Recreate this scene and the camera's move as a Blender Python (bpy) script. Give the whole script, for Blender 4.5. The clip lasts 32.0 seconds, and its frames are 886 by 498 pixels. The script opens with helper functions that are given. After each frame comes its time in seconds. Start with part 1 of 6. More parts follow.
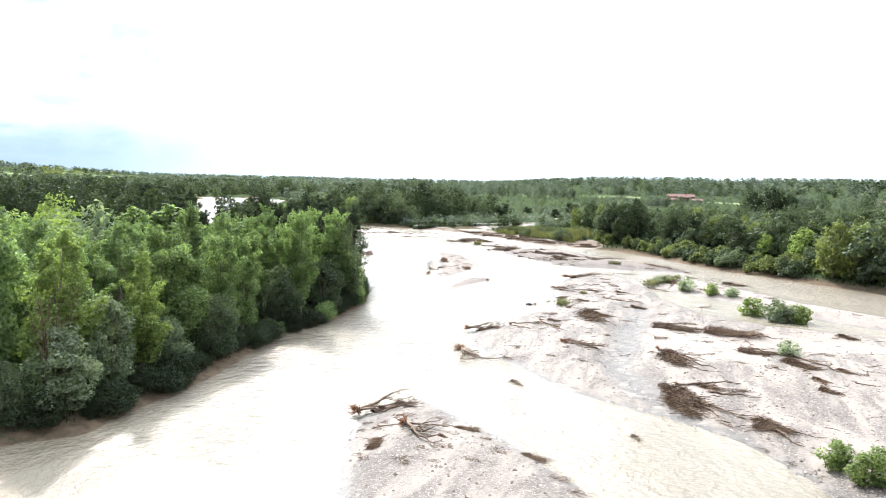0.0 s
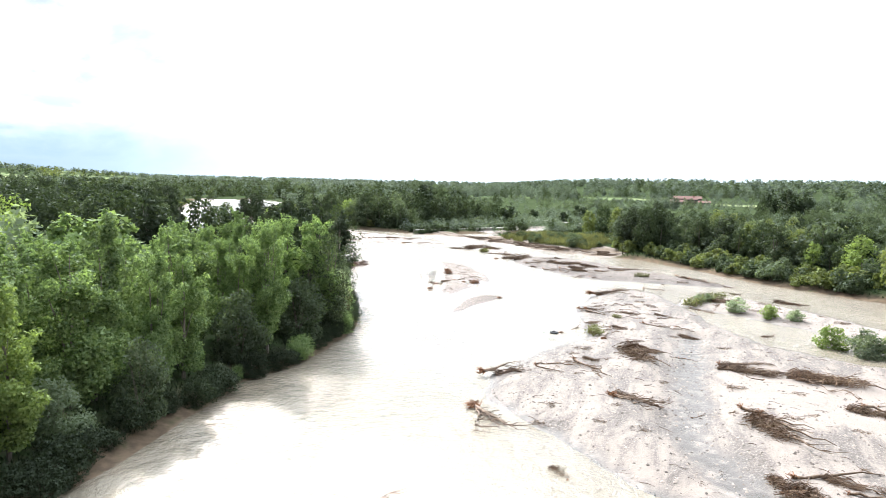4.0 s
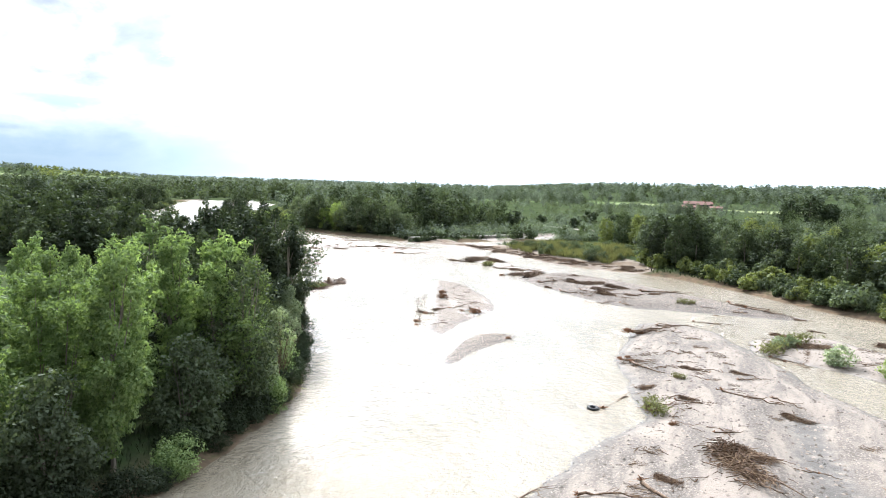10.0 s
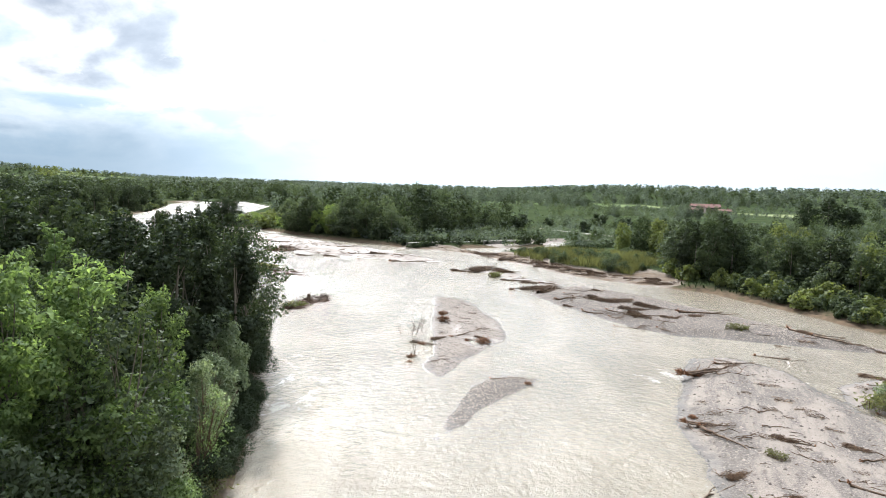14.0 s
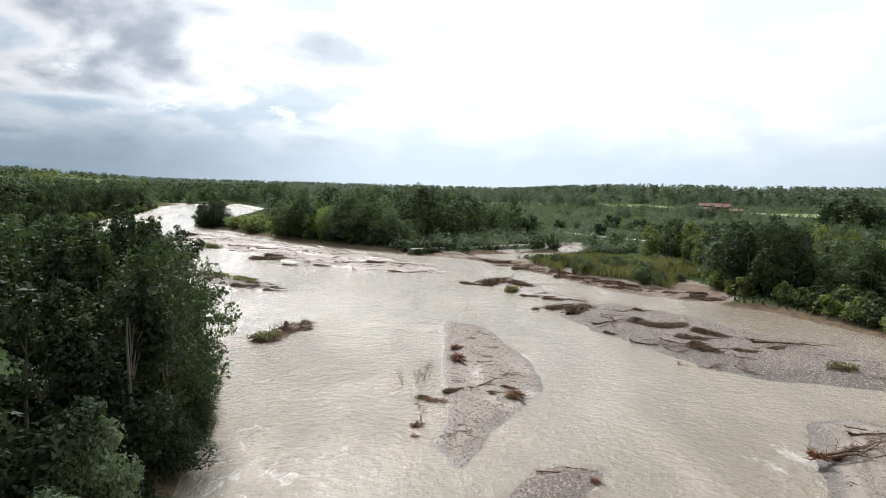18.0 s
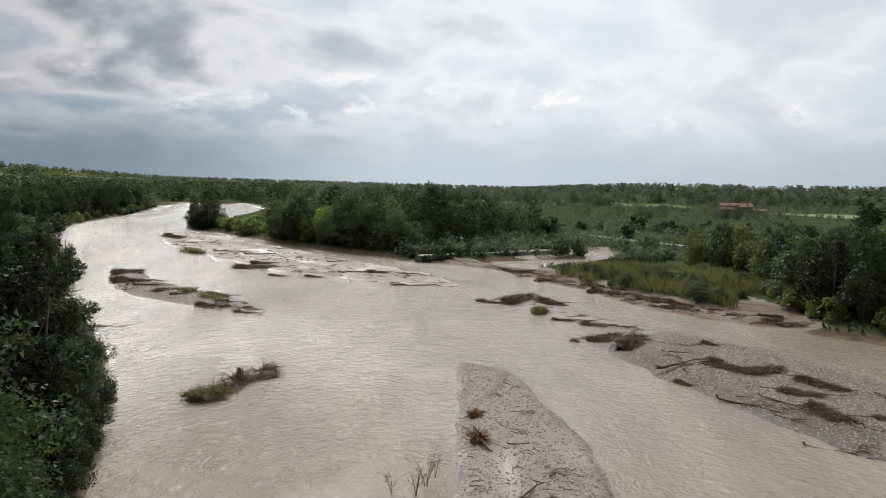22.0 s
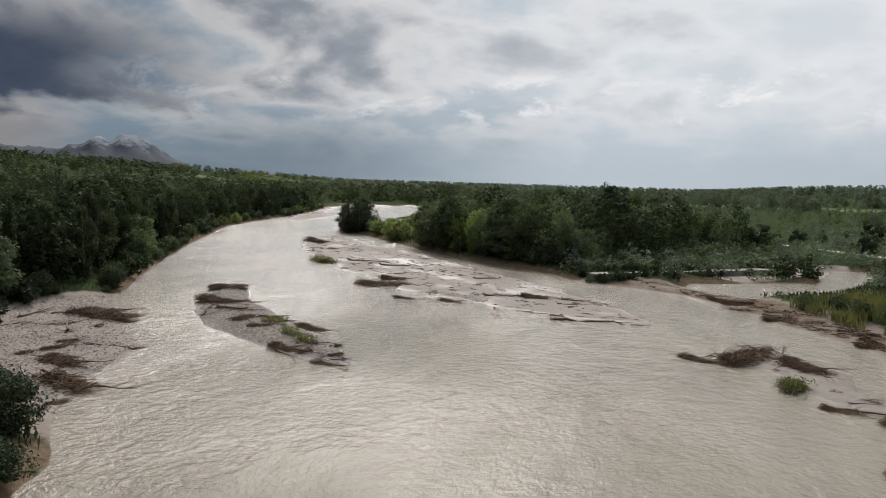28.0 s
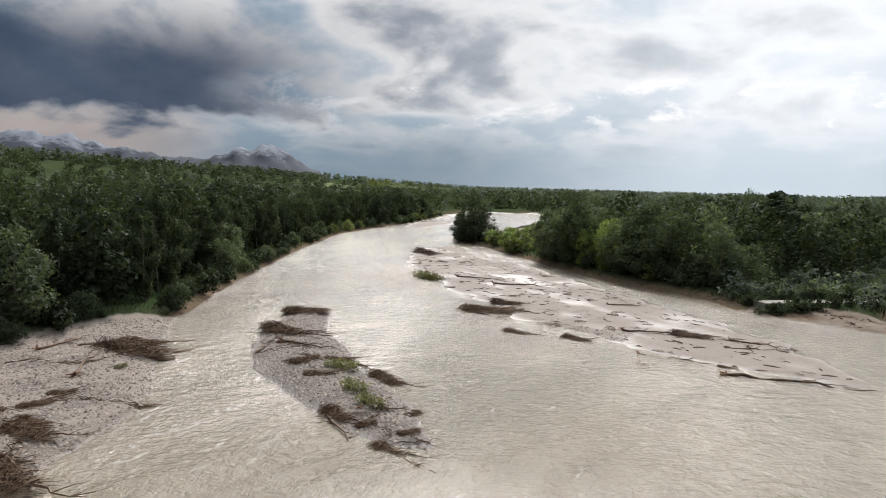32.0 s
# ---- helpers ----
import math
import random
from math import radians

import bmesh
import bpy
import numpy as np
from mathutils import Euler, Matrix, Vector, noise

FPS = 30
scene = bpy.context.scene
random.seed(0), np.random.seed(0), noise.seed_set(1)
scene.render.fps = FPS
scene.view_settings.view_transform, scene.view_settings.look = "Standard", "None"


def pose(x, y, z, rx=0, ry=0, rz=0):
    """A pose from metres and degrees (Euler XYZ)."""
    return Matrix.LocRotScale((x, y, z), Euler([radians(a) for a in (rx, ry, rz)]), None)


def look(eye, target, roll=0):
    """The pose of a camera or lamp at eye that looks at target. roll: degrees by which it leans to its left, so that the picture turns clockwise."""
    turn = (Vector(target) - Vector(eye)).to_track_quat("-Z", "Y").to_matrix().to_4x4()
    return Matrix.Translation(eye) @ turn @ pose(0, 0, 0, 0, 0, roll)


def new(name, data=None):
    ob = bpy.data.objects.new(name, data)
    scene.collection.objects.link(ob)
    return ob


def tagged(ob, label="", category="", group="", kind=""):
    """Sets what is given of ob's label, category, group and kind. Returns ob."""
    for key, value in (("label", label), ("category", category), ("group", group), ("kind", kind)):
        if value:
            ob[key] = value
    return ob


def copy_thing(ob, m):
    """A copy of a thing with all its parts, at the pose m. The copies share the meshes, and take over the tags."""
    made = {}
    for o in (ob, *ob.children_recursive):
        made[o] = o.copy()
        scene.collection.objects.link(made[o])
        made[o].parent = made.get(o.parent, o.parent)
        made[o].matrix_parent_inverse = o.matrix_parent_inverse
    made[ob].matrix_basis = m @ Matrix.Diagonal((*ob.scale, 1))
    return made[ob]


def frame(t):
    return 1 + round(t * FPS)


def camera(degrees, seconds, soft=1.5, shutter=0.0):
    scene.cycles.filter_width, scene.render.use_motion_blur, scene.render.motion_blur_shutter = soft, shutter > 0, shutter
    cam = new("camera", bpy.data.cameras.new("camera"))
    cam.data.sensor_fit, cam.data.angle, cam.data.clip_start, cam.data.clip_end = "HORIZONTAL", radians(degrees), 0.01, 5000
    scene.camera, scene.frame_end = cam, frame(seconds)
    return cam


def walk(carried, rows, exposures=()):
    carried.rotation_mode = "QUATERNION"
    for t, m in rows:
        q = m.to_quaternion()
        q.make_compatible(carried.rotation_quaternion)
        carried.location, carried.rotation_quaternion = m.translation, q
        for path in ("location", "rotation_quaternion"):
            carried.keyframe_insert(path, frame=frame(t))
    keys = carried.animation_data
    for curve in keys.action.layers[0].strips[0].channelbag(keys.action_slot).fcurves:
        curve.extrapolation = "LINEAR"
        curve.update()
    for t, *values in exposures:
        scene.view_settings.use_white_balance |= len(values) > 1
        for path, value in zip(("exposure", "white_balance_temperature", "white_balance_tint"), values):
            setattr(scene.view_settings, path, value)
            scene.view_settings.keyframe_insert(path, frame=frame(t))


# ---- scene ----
cam = camera(64.9, 32.0, soft=0.95)
EYE = 14.0
METRES, TILT, LEAN, TURN = EYE / 0.102, 0.0, 0.0, 0.0
ROWS = [
    (0.0, 0.0, 0.0, 0.0, 0.12, -5.34, -1.25),
    (0.5, -0.0002, 0.0129, 0.0001, 0.12, -5.32, -1.27),
    (1.0, -0.0006, 0.0272, 0.0002, 0.12, -5.32, -1.28),
    (1.5, -0.0011, 0.0407, 0.0003, 0.13, -5.33, -1.29),
    (2.0, -0.0017, 0.0555, 0.0003, 0.13, -5.31, -1.3),
    (2.5, -0.0022, 0.0689, 0.0002, 0.16, -5.28, -1.3),
    (3.0, -0.003, 0.0836, 0.0001, 0.18, -5.26, -1.29),
    (3.5, -0.0035, 0.0975, 0.0, 0.2, -5.24, -1.27),
    (4.0, -0.0035, 0.1125, -0.0002, 0.22, -5.21, -1.3),
    (4.5, -0.0034, 0.1265, -0.0003, 0.22, -5.19, -1.33),
    (6.5, -0.001, 0.1829, -0.0004, 0.32, -5.14, -1.47),
    (7.0, -0.0002, 0.1978, -0.0004, 0.35, -5.12, -1.51),
    (7.5, 0.0006, 0.2115, -0.0006, 0.35, -5.12, -1.57),
    (8.0, 0.0014, 0.2262, -0.0007, 0.38, -5.11, -1.64),
    (8.5, 0.0022, 0.2395, -0.0007, 0.39, -5.09, -1.66),
    (9.0, 0.0031, 0.2541, -0.001, 0.43, -5.06, -1.69),
    (9.5, 0.0038, 0.2672, -0.0011, 0.45, -5.04, -1.75),
    (10.0, 0.0047, 0.2814, -0.0013, 0.49, -4.98, -1.77),
    (10.5, 0.0051, 0.2945, -0.0014, 0.5, -4.95, -1.82),
    (11.0, 0.0056, 0.3088, -0.0015, 0.52, -4.92, -1.85),
    (11.5, 0.0058, 0.3222, -0.0014, 0.56, -4.88, -1.87),
    (12.0, 0.0057, 0.3368, -0.0014, 0.56, -4.86, -1.88),
    (12.5, 0.0056, 0.3506, -0.0015, 0.59, -4.83, -1.91),
    (13.0, 0.0053, 0.3655, -0.0017, 0.6, -4.85, -1.93),
    (13.5, 0.0048, 0.3795, -0.0017, 0.61, -4.86, -1.95),
    (14.0, 0.0042, 0.3948, -0.0019, 0.63, -4.85, -1.94),
    (14.5, 0.0036, 0.4095, -0.0019, 0.63, -4.83, -1.94),
    (16.5, -0.0016, 0.4719, -0.0021, 0.64, -4.82, -1.69),
    (17.0, -0.0031, 0.4896, -0.0024, 0.64, -4.82, -1.64),
    (17.5, -0.004, 0.5057, -0.0027, 0.65, -4.82, -1.64),
    (18.0, -0.0047, 0.5232, -0.0029, 0.68, -4.8, -1.62),
    (18.5, -0.0054, 0.5398, -0.003, 0.68, -4.82, -1.66),
    (19.0, -0.0061, 0.558, -0.003, 0.69, -4.85, -1.65),
    (19.5, -0.0069, 0.5748, -0.0031, 0.7, -4.88, -1.65),
    (20.0, -0.0074, 0.5926, -0.0033, 0.73, -4.92, -1.65),
    (20.5, -0.0078, 0.6091, -0.0032, 0.73, -4.93, -1.63),
    (21.0, -0.0077, 0.6272, -0.0034, 0.74, -4.93, -1.63),
    (21.5, -0.0074, 0.6435, -0.0036, 0.82, -4.93, -1.64),
    (22.0, -0.0072, 0.6608, -0.0037, 1.64, -4.91, -1.7),
    (22.5, -0.007, 0.6765, -0.0035, 2.83, -4.92, -1.75),
    (23.0, -0.0066, 0.694, -0.0036, 4.12, -4.88, -1.8),
    (23.5, -0.0065, 0.7103, -0.0035, 5.3, -4.88, -1.84),
    (24.0, -0.0069, 0.7288, -0.0036, 6.53, -4.93, -1.9),
    (24.5, -0.0078, 0.746, -0.0038, 7.64, -5.0, -1.9),
    (25.0, -0.0091, 0.7647, -0.0038, 8.86, -5.09, -1.92),
    (25.5, -0.0108, 0.7817, -0.0039, 9.95, -5.16, -1.91),
    (27.5, -0.0155, 0.8486, -0.008, 14.62, -5.16, -1.78),
    (28.0, -0.0191, 0.8657, -0.0081, 15.81, -5.12, -1.81),
    (28.5, -0.0224, 0.8811, -0.0083, 16.93, -5.07, -1.82),
    (29.0, -0.0264, 0.898, -0.0084, 18.11, -5.05, -1.83),
    (29.5, -0.0304, 0.9138, -0.0086, 19.21, -5.05, -1.83),
    (30.0, -0.0352, 0.9308, -0.0094, 20.37, -5.04, -1.83),
    (30.5, -0.0394, 0.9458, -0.0096, 21.72, -5.0, -1.83),
    (31.0, -0.0436, 0.9614, -0.0093, 23.58, -4.98, -1.87),
    (31.5, -0.0498, 0.9767, -0.0101, 25.06, -4.9, -1.83),
    (32.0, -0.0563, 0.9928, -0.011, 25.95, -4.82, -1.76),
]
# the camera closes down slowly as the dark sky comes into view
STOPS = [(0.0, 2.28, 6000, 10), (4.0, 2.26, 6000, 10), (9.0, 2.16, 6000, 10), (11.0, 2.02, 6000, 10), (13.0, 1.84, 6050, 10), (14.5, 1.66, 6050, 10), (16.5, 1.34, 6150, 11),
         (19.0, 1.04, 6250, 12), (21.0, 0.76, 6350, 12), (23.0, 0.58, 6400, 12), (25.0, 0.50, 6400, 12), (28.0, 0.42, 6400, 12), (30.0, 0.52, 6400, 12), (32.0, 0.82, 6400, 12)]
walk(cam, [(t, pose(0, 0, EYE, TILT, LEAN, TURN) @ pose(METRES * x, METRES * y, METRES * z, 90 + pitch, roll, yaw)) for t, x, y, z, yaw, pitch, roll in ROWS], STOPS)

# ---- sky and sun ----
SUN_AZ, SUN_EL = radians(-22), radians(40)         # azimuth clockwise from +y
world = bpy.data.worlds.new("sky")
scene.world = world
world.use_nodes = True


class Net:
    """A small writer of node trees."""

    def __init__(self, tree):
        self.t = tree
        tree.nodes.clear()

    def n(self, kind, **kw):
        node = self.t.nodes.new(kind)
        for k, v in kw.items():
            if k == "operation":
                node.operation = v
            elif k == "blend_type":
                node.blend_type = v
            elif k == "data_type":
                node.data_type = v
            elif k == "noise_dimensions":
                node.noise_dimensions = v
        return node

    def put(self, sock, v):
        if isinstance(v, bpy.types.NodeSocket):
            self.t.links.new(v, sock)
        else:
            if hasattr(sock.default_value, "__len__") and not hasattr(v, "__len__"):
                v = (v,) * len(sock.default_value)
            elif hasattr(sock.default_value, "__len__") and len(sock.default_value) == 4 and len(v) == 3:
                v = (*v, 1)
            sock.default_value = v

    def math(self, op, a, b=0.0, c=None):
        node = self.n("ShaderNodeMath", operation=op)
        self.put(node.inputs[0], a)
        self.put(node.inputs[1], b)
        if c is not None:
            self.put(node.inputs[2], c)
        return node.outputs[0]

    def mix(self, f, a, b, how="MIX"):
        node = self.n("ShaderNodeMix", data_type="RGBA", blend_type=how)
        self.put(node.inputs[0], f)
        self.put(node.inputs[6], a)
        self.put(node.inputs[7], b)
        return node.outputs[2]

    def noise(self, vec, scale, detail=4, rough=0.55, lac=2.0, dist=0.0):
        node = self.n("ShaderNodeTexNoise")
        if vec is not None:
            self.put(node.inputs["Vector"], vec)
        for k, v in (("Scale", scale), ("Detail", detail), ("Roughness", rough), ("Lacunarity", lac), ("Distortion", dist)):
            node.inputs[k].default_value = v
        return node.outputs[0]

    def voronoi(self, vec, scale, out="Distance"):
        node = self.n("ShaderNodeTexVoronoi")
        self.put(node.inputs["Vector"], vec)
        node.inputs["Scale"].default_value = scale
        return node.outputs[out]

    def ramp(self, f, lo, hi, smooth=True):
        node = self.n("ShaderNodeMapRange")
        node.interpolation_type = "SMOOTHSTEP" if smooth else "LINEAR"
        self.put(node.inputs[0], f)
        node.inputs[1].default_value, node.inputs[2].default_value = lo, hi
        return node.outputs[0]

    def combine(self, x, y, z):
        node = self.n("ShaderNodeCombineXYZ")
        for i, v in enumerate((x, y, z)):
            self.put(node.inputs[i], v)
        return node.outputs[0]

    def scaled(self, vec, by):
        node = self.n("ShaderNodeVectorMath", operation="MULTIPLY")
        self.put(node.inputs[0], vec)
        node.inputs[1].default_value = by
        return node.outputs[0]


def build_sky():
    """Broken bright cloud, brightest round the hidden sun, with a storm bank low in the north-west."""
    k = Net(world.node_tree)
    co = k.n("ShaderNodeTexCoord").outputs["Generated"]
    sep = k.n("ShaderNodeSeparateXYZ")
    k.put(sep.inputs[0], co)
    x, y, z = sep.outputs
    az = k.math("MULTIPLY", k.math("ARCTAN2", k.math("MULTIPLY", x, -1.0), y), 57.2958)   # degrees, left is positive
    el = k.math("MULTIPLY", k.math("ARCSINE", z), 57.2958)
    sky = k.n("ShaderNodeTexSky")
    sky.sky_type, sky.sun_disc = "NISHITA", False
    sky.sun_elevation, sky.sun_rotation = SUN_EL, SUN_AZ
    sky.dust_density = 2.0
    blue = k.mix(1.0, sky.outputs[0], (0.09, 0.09, 0.09), "MULTIPLY")
    # a flat layer of broken cloud, seen ever more from the side towards the horizon
    depth = k.math("ADD", k.math("MAXIMUM", z, 0.0), 0.34)
    deck = k.combine(k.math("DIVIDE", x, depth), k.math("DIVIDE", y, depth), 0.0)
    big = k.noise(deck, 2.1, 7, 0.49, 2.1, 0.2)
    mid = k.noise(k.scaled(co, (1.0, 1.0, 1.9)), 6.5, 7, 0.60, 2.1, 0.25)
    # bright round the sun, dimmer away from it
    s = (math.sin(SUN_AZ) * math.cos(SUN_EL), math.cos(SUN_AZ) * math.cos(SUN_EL), math.sin(SUN_EL))
    dot = k.n("ShaderNodeVectorMath", operation="DOT_PRODUCT")
    k.put(dot.inputs[0], co)
    dot.inputs[1].default_value = s
    near_sun = k.ramp(dot.outputs["Value"], -0.4, 1.0)
    glow = k.math("ADD", k.math("ADD", 0.33, k.math("MULTIPLY", near_sun, 0.67)), k.math("MULTIPLY", k.ramp(dot.outputs["Value"], 0.905, 0.995), 4.2))
    left = k.ramp(k.math("ADD", az, k.math("MULTIPLY", k.math("SUBTRACT", mid, 0.5), 30.0)), -14.0, 44.0)
    veil = k.mix(left, (0.70, 0.75, 0.778), (0.245, 0.320, 0.388))
    edge = k.mix(left, (0.85, 0.87, 0.875), (0.68, 0.66, 0.63))
    belly = k.mix(left, (0.49, 0.54, 0.58), (0.125, 0.152, 0.195))
    cloud = k.mix(k.math("MULTIPLY", k.ramp(big, 0.38, 0.515), 0.82), veil, edge)
    cloud = k.mix(k.math("MULTIPLY", k.ramp(big, 0.48, 0.64), k.math("ADD", 0.52, k.math("MULTIPLY", left, 0.45))), cloud, belly)
    gaps = k.math("MULTIPLY", k.ramp(mid, 0.60, 0.70), 0.07)
    cloud = k.mix(gaps, cloud, k.mix(0.6, blue, (0.52, 0.60, 0.66)))
    # sunlit heads of cumulus low in the sky
    heads = k.noise(k.combine(k.math("MULTIPLY", az, 0.16), k.math("MULTIPLY", el, 0.34), 0.0), 1.0, 7, 0.6, 2.1, 0.3)
    puff = k.math("MULTIPLY", k.ramp(heads, 0.54, 0.64), k.math("MULTIPLY", k.ramp(el, 4.0, 5.5), k.ramp(el, 10.5, 7.5)))
    cloud = k.mix(k.math("MULTIPLY", puff, k.math("SUBTRACT", 0.72, k.math("MULTIPLY", left, 0.42))), cloud, (1.0, 0.98, 0.95))
    # hazy blue band low over the horizon
    low = k.ramp(k.math("ADD", el, k.math("MULTIPLY", k.math("SUBTRACT", mid, 0.5), 5.0)), 7.5, 1.5)
    haze = k.mix(k.ramp(az, 2.0, 30.0), (0.51, 0.585, 0.636), (0.172, 0.230, 0.278))
    col = k.mix(k.math("MULTIPLY", low, 0.92), cloud, haze)
    # the storm bank and the pale gap under it
    wob = k.math("MULTIPLY", k.math("SUBTRACT", big, 0.5), 9.0)
    e2 = k.math("ADD", el, wob)
    band = k.math("MULTIPLY", k.ramp(e2, 4.4, 5.6), k.ramp(e2, 15.0, 8.5))
    band = k.math("MULTIPLY", band, k.ramp(k.math("ADD", az, k.math("MULTIPLY", wob, 3.0)), 27.0, 46.0))
    gap = k.math("MULTIPLY", k.ramp(e2, 5.6, 4.4), k.ramp(az, 40.0, 52.0))
    col = k.mix(k.math("MULTIPLY", gap, 0.8), col, (0.36, 0.31, 0.285))
    col = k.mix(k.math("MULTIPLY", band, 0.96), col, k.mix(mid, (0.014, 0.026, 0.055), (0.066, 0.092, 0.138)))
    glow = k.math("MULTIPLY", glow, k.math("ADD", 0.73, k.math("MULTIPLY", k.ramp(el, 15.0, 45.0), 0.68)))    # an overcast sky is brightest overhead
    col = k.mix(1.0, col, k.combine(glow, glow, glow), "MULTIPLY")
    bg = k.n("ShaderNodeBackground")
    k.put(bg.inputs[0], col)
    bg.inputs[1].default_value = 1.0
    out = k.n("ShaderNodeOutputWorld")
    k.t.links.new(bg.outputs[0], out.inputs[0])


build_sky()
sun = new("sun", bpy.data.lights.new("sun", "SUN"))
sun.data.energy, sun.data.angle, sun.data.color = 2.5, radians(2.5), (1.0, 0.94, 0.85)
sun.matrix_world = look((math.sin(SUN_AZ) * 60 * math.cos(SUN_EL), math.cos(SUN_AZ) * 60 * math.cos(SUN_EL), 60 * math.sin(SUN_EL)), (0, 0, 0))


# ---- materials ----
def surface(name, build, rough=0.9, bump=0.0):
    """A Principled material; build(k, pos, bsdf) gives the colour and the height for its relief."""
    m = bpy.data.materials.new(name)
    m.use_nodes = True
    k = Net(m.node_tree)
    out, b = k.n("ShaderNodeOutputMaterial"), k.n("ShaderNodeBsdfPrincipled")
    k.t.links.new(b.outputs[0], out.inputs[0])
    b.inputs["Roughness"].default_value = rough
    b.inputs["Specular IOR Level"].default_value = 0.3
    pos = k.n("ShaderNodeNewGeometry").outputs["Position"]
    got = build(k, pos, b)
    col, height = got if isinstance(got, tuple) else (got, None)
    k.put(b.inputs["Base Color"], col)
    if height is not None and bump:
        bm = k.n("ShaderNodeBump")
        bm.inputs["Strength"].default_value, bm.inputs["Distance"].default_value = 1.0, bump
        k.put(bm.inputs["Height"], height)
        k.t.links.new(bm.outputs[0], b.inputs["Normal"])
    return m


def attribute(k, name):
    a = k.n("ShaderNodeAttribute")
    a.attribute_name = name
    return a.outputs["Fac"]


def ground_look(k, pos, b):
    peb = k.n("ShaderNodeTexVoronoi")
    mixed = k.n("ShaderNodeVectorMath", operation="ADD")
    k.put(mixed.inputs[0], pos)
    k.put(mixed.inputs[1], k.scaled(k.n("ShaderNodeTexNoise").outputs[1], (0.05, 0.05, 0.05)))
    k.put(peb.inputs["Vector"], mixed.outputs[0])
    peb.inputs["Scale"].default_value = 10.5
    small = k.voronoi(pos, 17.0)
    patch = k.ramp(k.noise(pos, 0.35, 5, 0.6), 0.38, 0.62)
    tone = k.n("ShaderNodeSeparateColor")
    k.put(tone.inputs[0], peb.outputs["Color"])
    stone = k.mix(k.math("POWER", tone.outputs[0], 1.6), (0.060, 0.047, 0.039), (0.252, 0.210, 0.180))
    stone = k.mix(k.math("MULTIPLY", k.ramp(peb.outputs["Distance"], 0.34, 0.66), 0.7), stone, (0.045, 0.038, 0.032))
    stone = k.mix(k.math("MULTIPLY", k.ramp(small, 0.30, 0.6), 0.5), stone, (0.060, 0.052, 0.045))
    # barest bars darker: cloud shade put into their stone colour
    stone = k.mix(k.ramp(attribute(k, "cobble"), 0.8, 0.95), stone, k.mix(1.0, stone, (0.60, 0.57, 0.55), "MULTIPLY"))
    sand = k.mix(k.noise(pos, 2.5, 5, 0.6), (0.150, 0.123, 0.103), (0.202, 0.168, 0.142))
    # sand laid in streaks along the current, thinner where the cobbles are washed bare
    part_xyz = k.n("ShaderNodeSeparateXYZ")
    k.put(part_xyz.inputs[0], pos)
    across = k.math("SUBTRACT", k.math("MULTIPLY", part_xyz.outputs[0], 0.94), k.math("MULTIPLY", part_xyz.outputs[1], 0.34))
    along = k.math("ADD", k.math("MULTIPLY", part_xyz.outputs[0], 0.34), k.math("MULTIPLY", part_xyz.outputs[1], 0.94))
    streak = k.noise(k.combine(k.math("MULTIPLY", across, 0.55), k.math("MULTIPLY", along, 0.13), 0.0), 1.0, 6, 0.62, 2.1, 0.6)
    bare = attribute(k, "cobble")
    laid = k.ramp(k.math("SUBTRACT", k.math("ADD", streak, k.math("MULTIPLY", k.math("SUBTRACT", 1.0, bare), 0.34)), 0.13), 0.40, 0.62)
    gravel = k.mix(k.math("MULTIPLY", laid, 0.92), stone, sand)
    gravel = k.mix(k.math("MULTIPLY", k.ramp(k.noise(k.scaled(pos, (1.0, 0.5, 1)), 1.4, 6, 0.7), 0.56, 0.72), 0.55), gravel, (0.075, 0.060, 0.050))
    gravel = k.mix(k.math("MULTIPLY", k.ramp(attribute(k, "cobble"), 0.62, 0.78), k.math("ADD", 0.12, k.math("MULTIPLY", k.ramp(k.noise(pos, 0.5, 4, 0.6), 0.35, 0.65), 0.35))), gravel, (0.085, 0.073, 0.064))
    gravel = k.mix(k.math("MULTIPLY", attribute(k, "wet"), k.math("MULTIPLY", k.ramp(attribute(k, "cobble"), 0.1, 0.4), k.ramp(k.noise(pos, 1.1, 4, 0.6), 0.25, 0.6))), gravel, (0.042, 0.035, 0.029))
    k.put(b.inputs["Roughness"], k.math("SUBTRACT", 0.92, k.math("MULTIPLY", attribute(k, "wet"), k.math("SUBTRACT", k.math("ADD", 0.26, k.math("MULTIPLY", k.ramp(bare, 0.45, 0.15), 0.15)), k.math("MULTIPLY", attribute(k, "soil"), 0.24)))))
    g1 = k.ramp(k.noise(pos, 0.05, 5, 0.6), 0.35, 0.65)
    g2 = k.noise(pos, 1.3, 6, 0.65)
    grass = k.mix(g1, (0.027, 0.035, 0.018), (0.052, 0.057, 0.032))
    grass = k.mix(k.ramp(g2, 0.35, 0.7), grass, (0.028, 0.046, 0.018))
    field = k.mix(k.ramp(k.noise(k.scaled(pos, (0.004, 0.02, 1)), 1.0, 3), 0.4, 0.6), (0.080, 0.112, 0.050), (0.165, 0.180, 0.098))
    edge = k.ramp(k.math("ADD", attribute(k, "grass"), k.math("MULTIPLY", k.math("SUBTRACT", k.noise(pos, 0.6, 4), 0.5), 0.7)), 0.35, 0.6)
    col = k.mix(edge, gravel, grass)
    col = k.mix(k.math("MULTIPLY", attribute(k, "soil"), k.ramp(k.noise(pos, 0.9, 4, 0.6), 0.2, 0.5)), col, k.mix(k.ramp(g2, 0.3, 0.65), (0.068, 0.051, 0.037), (0.122, 0.090, 0.062)))
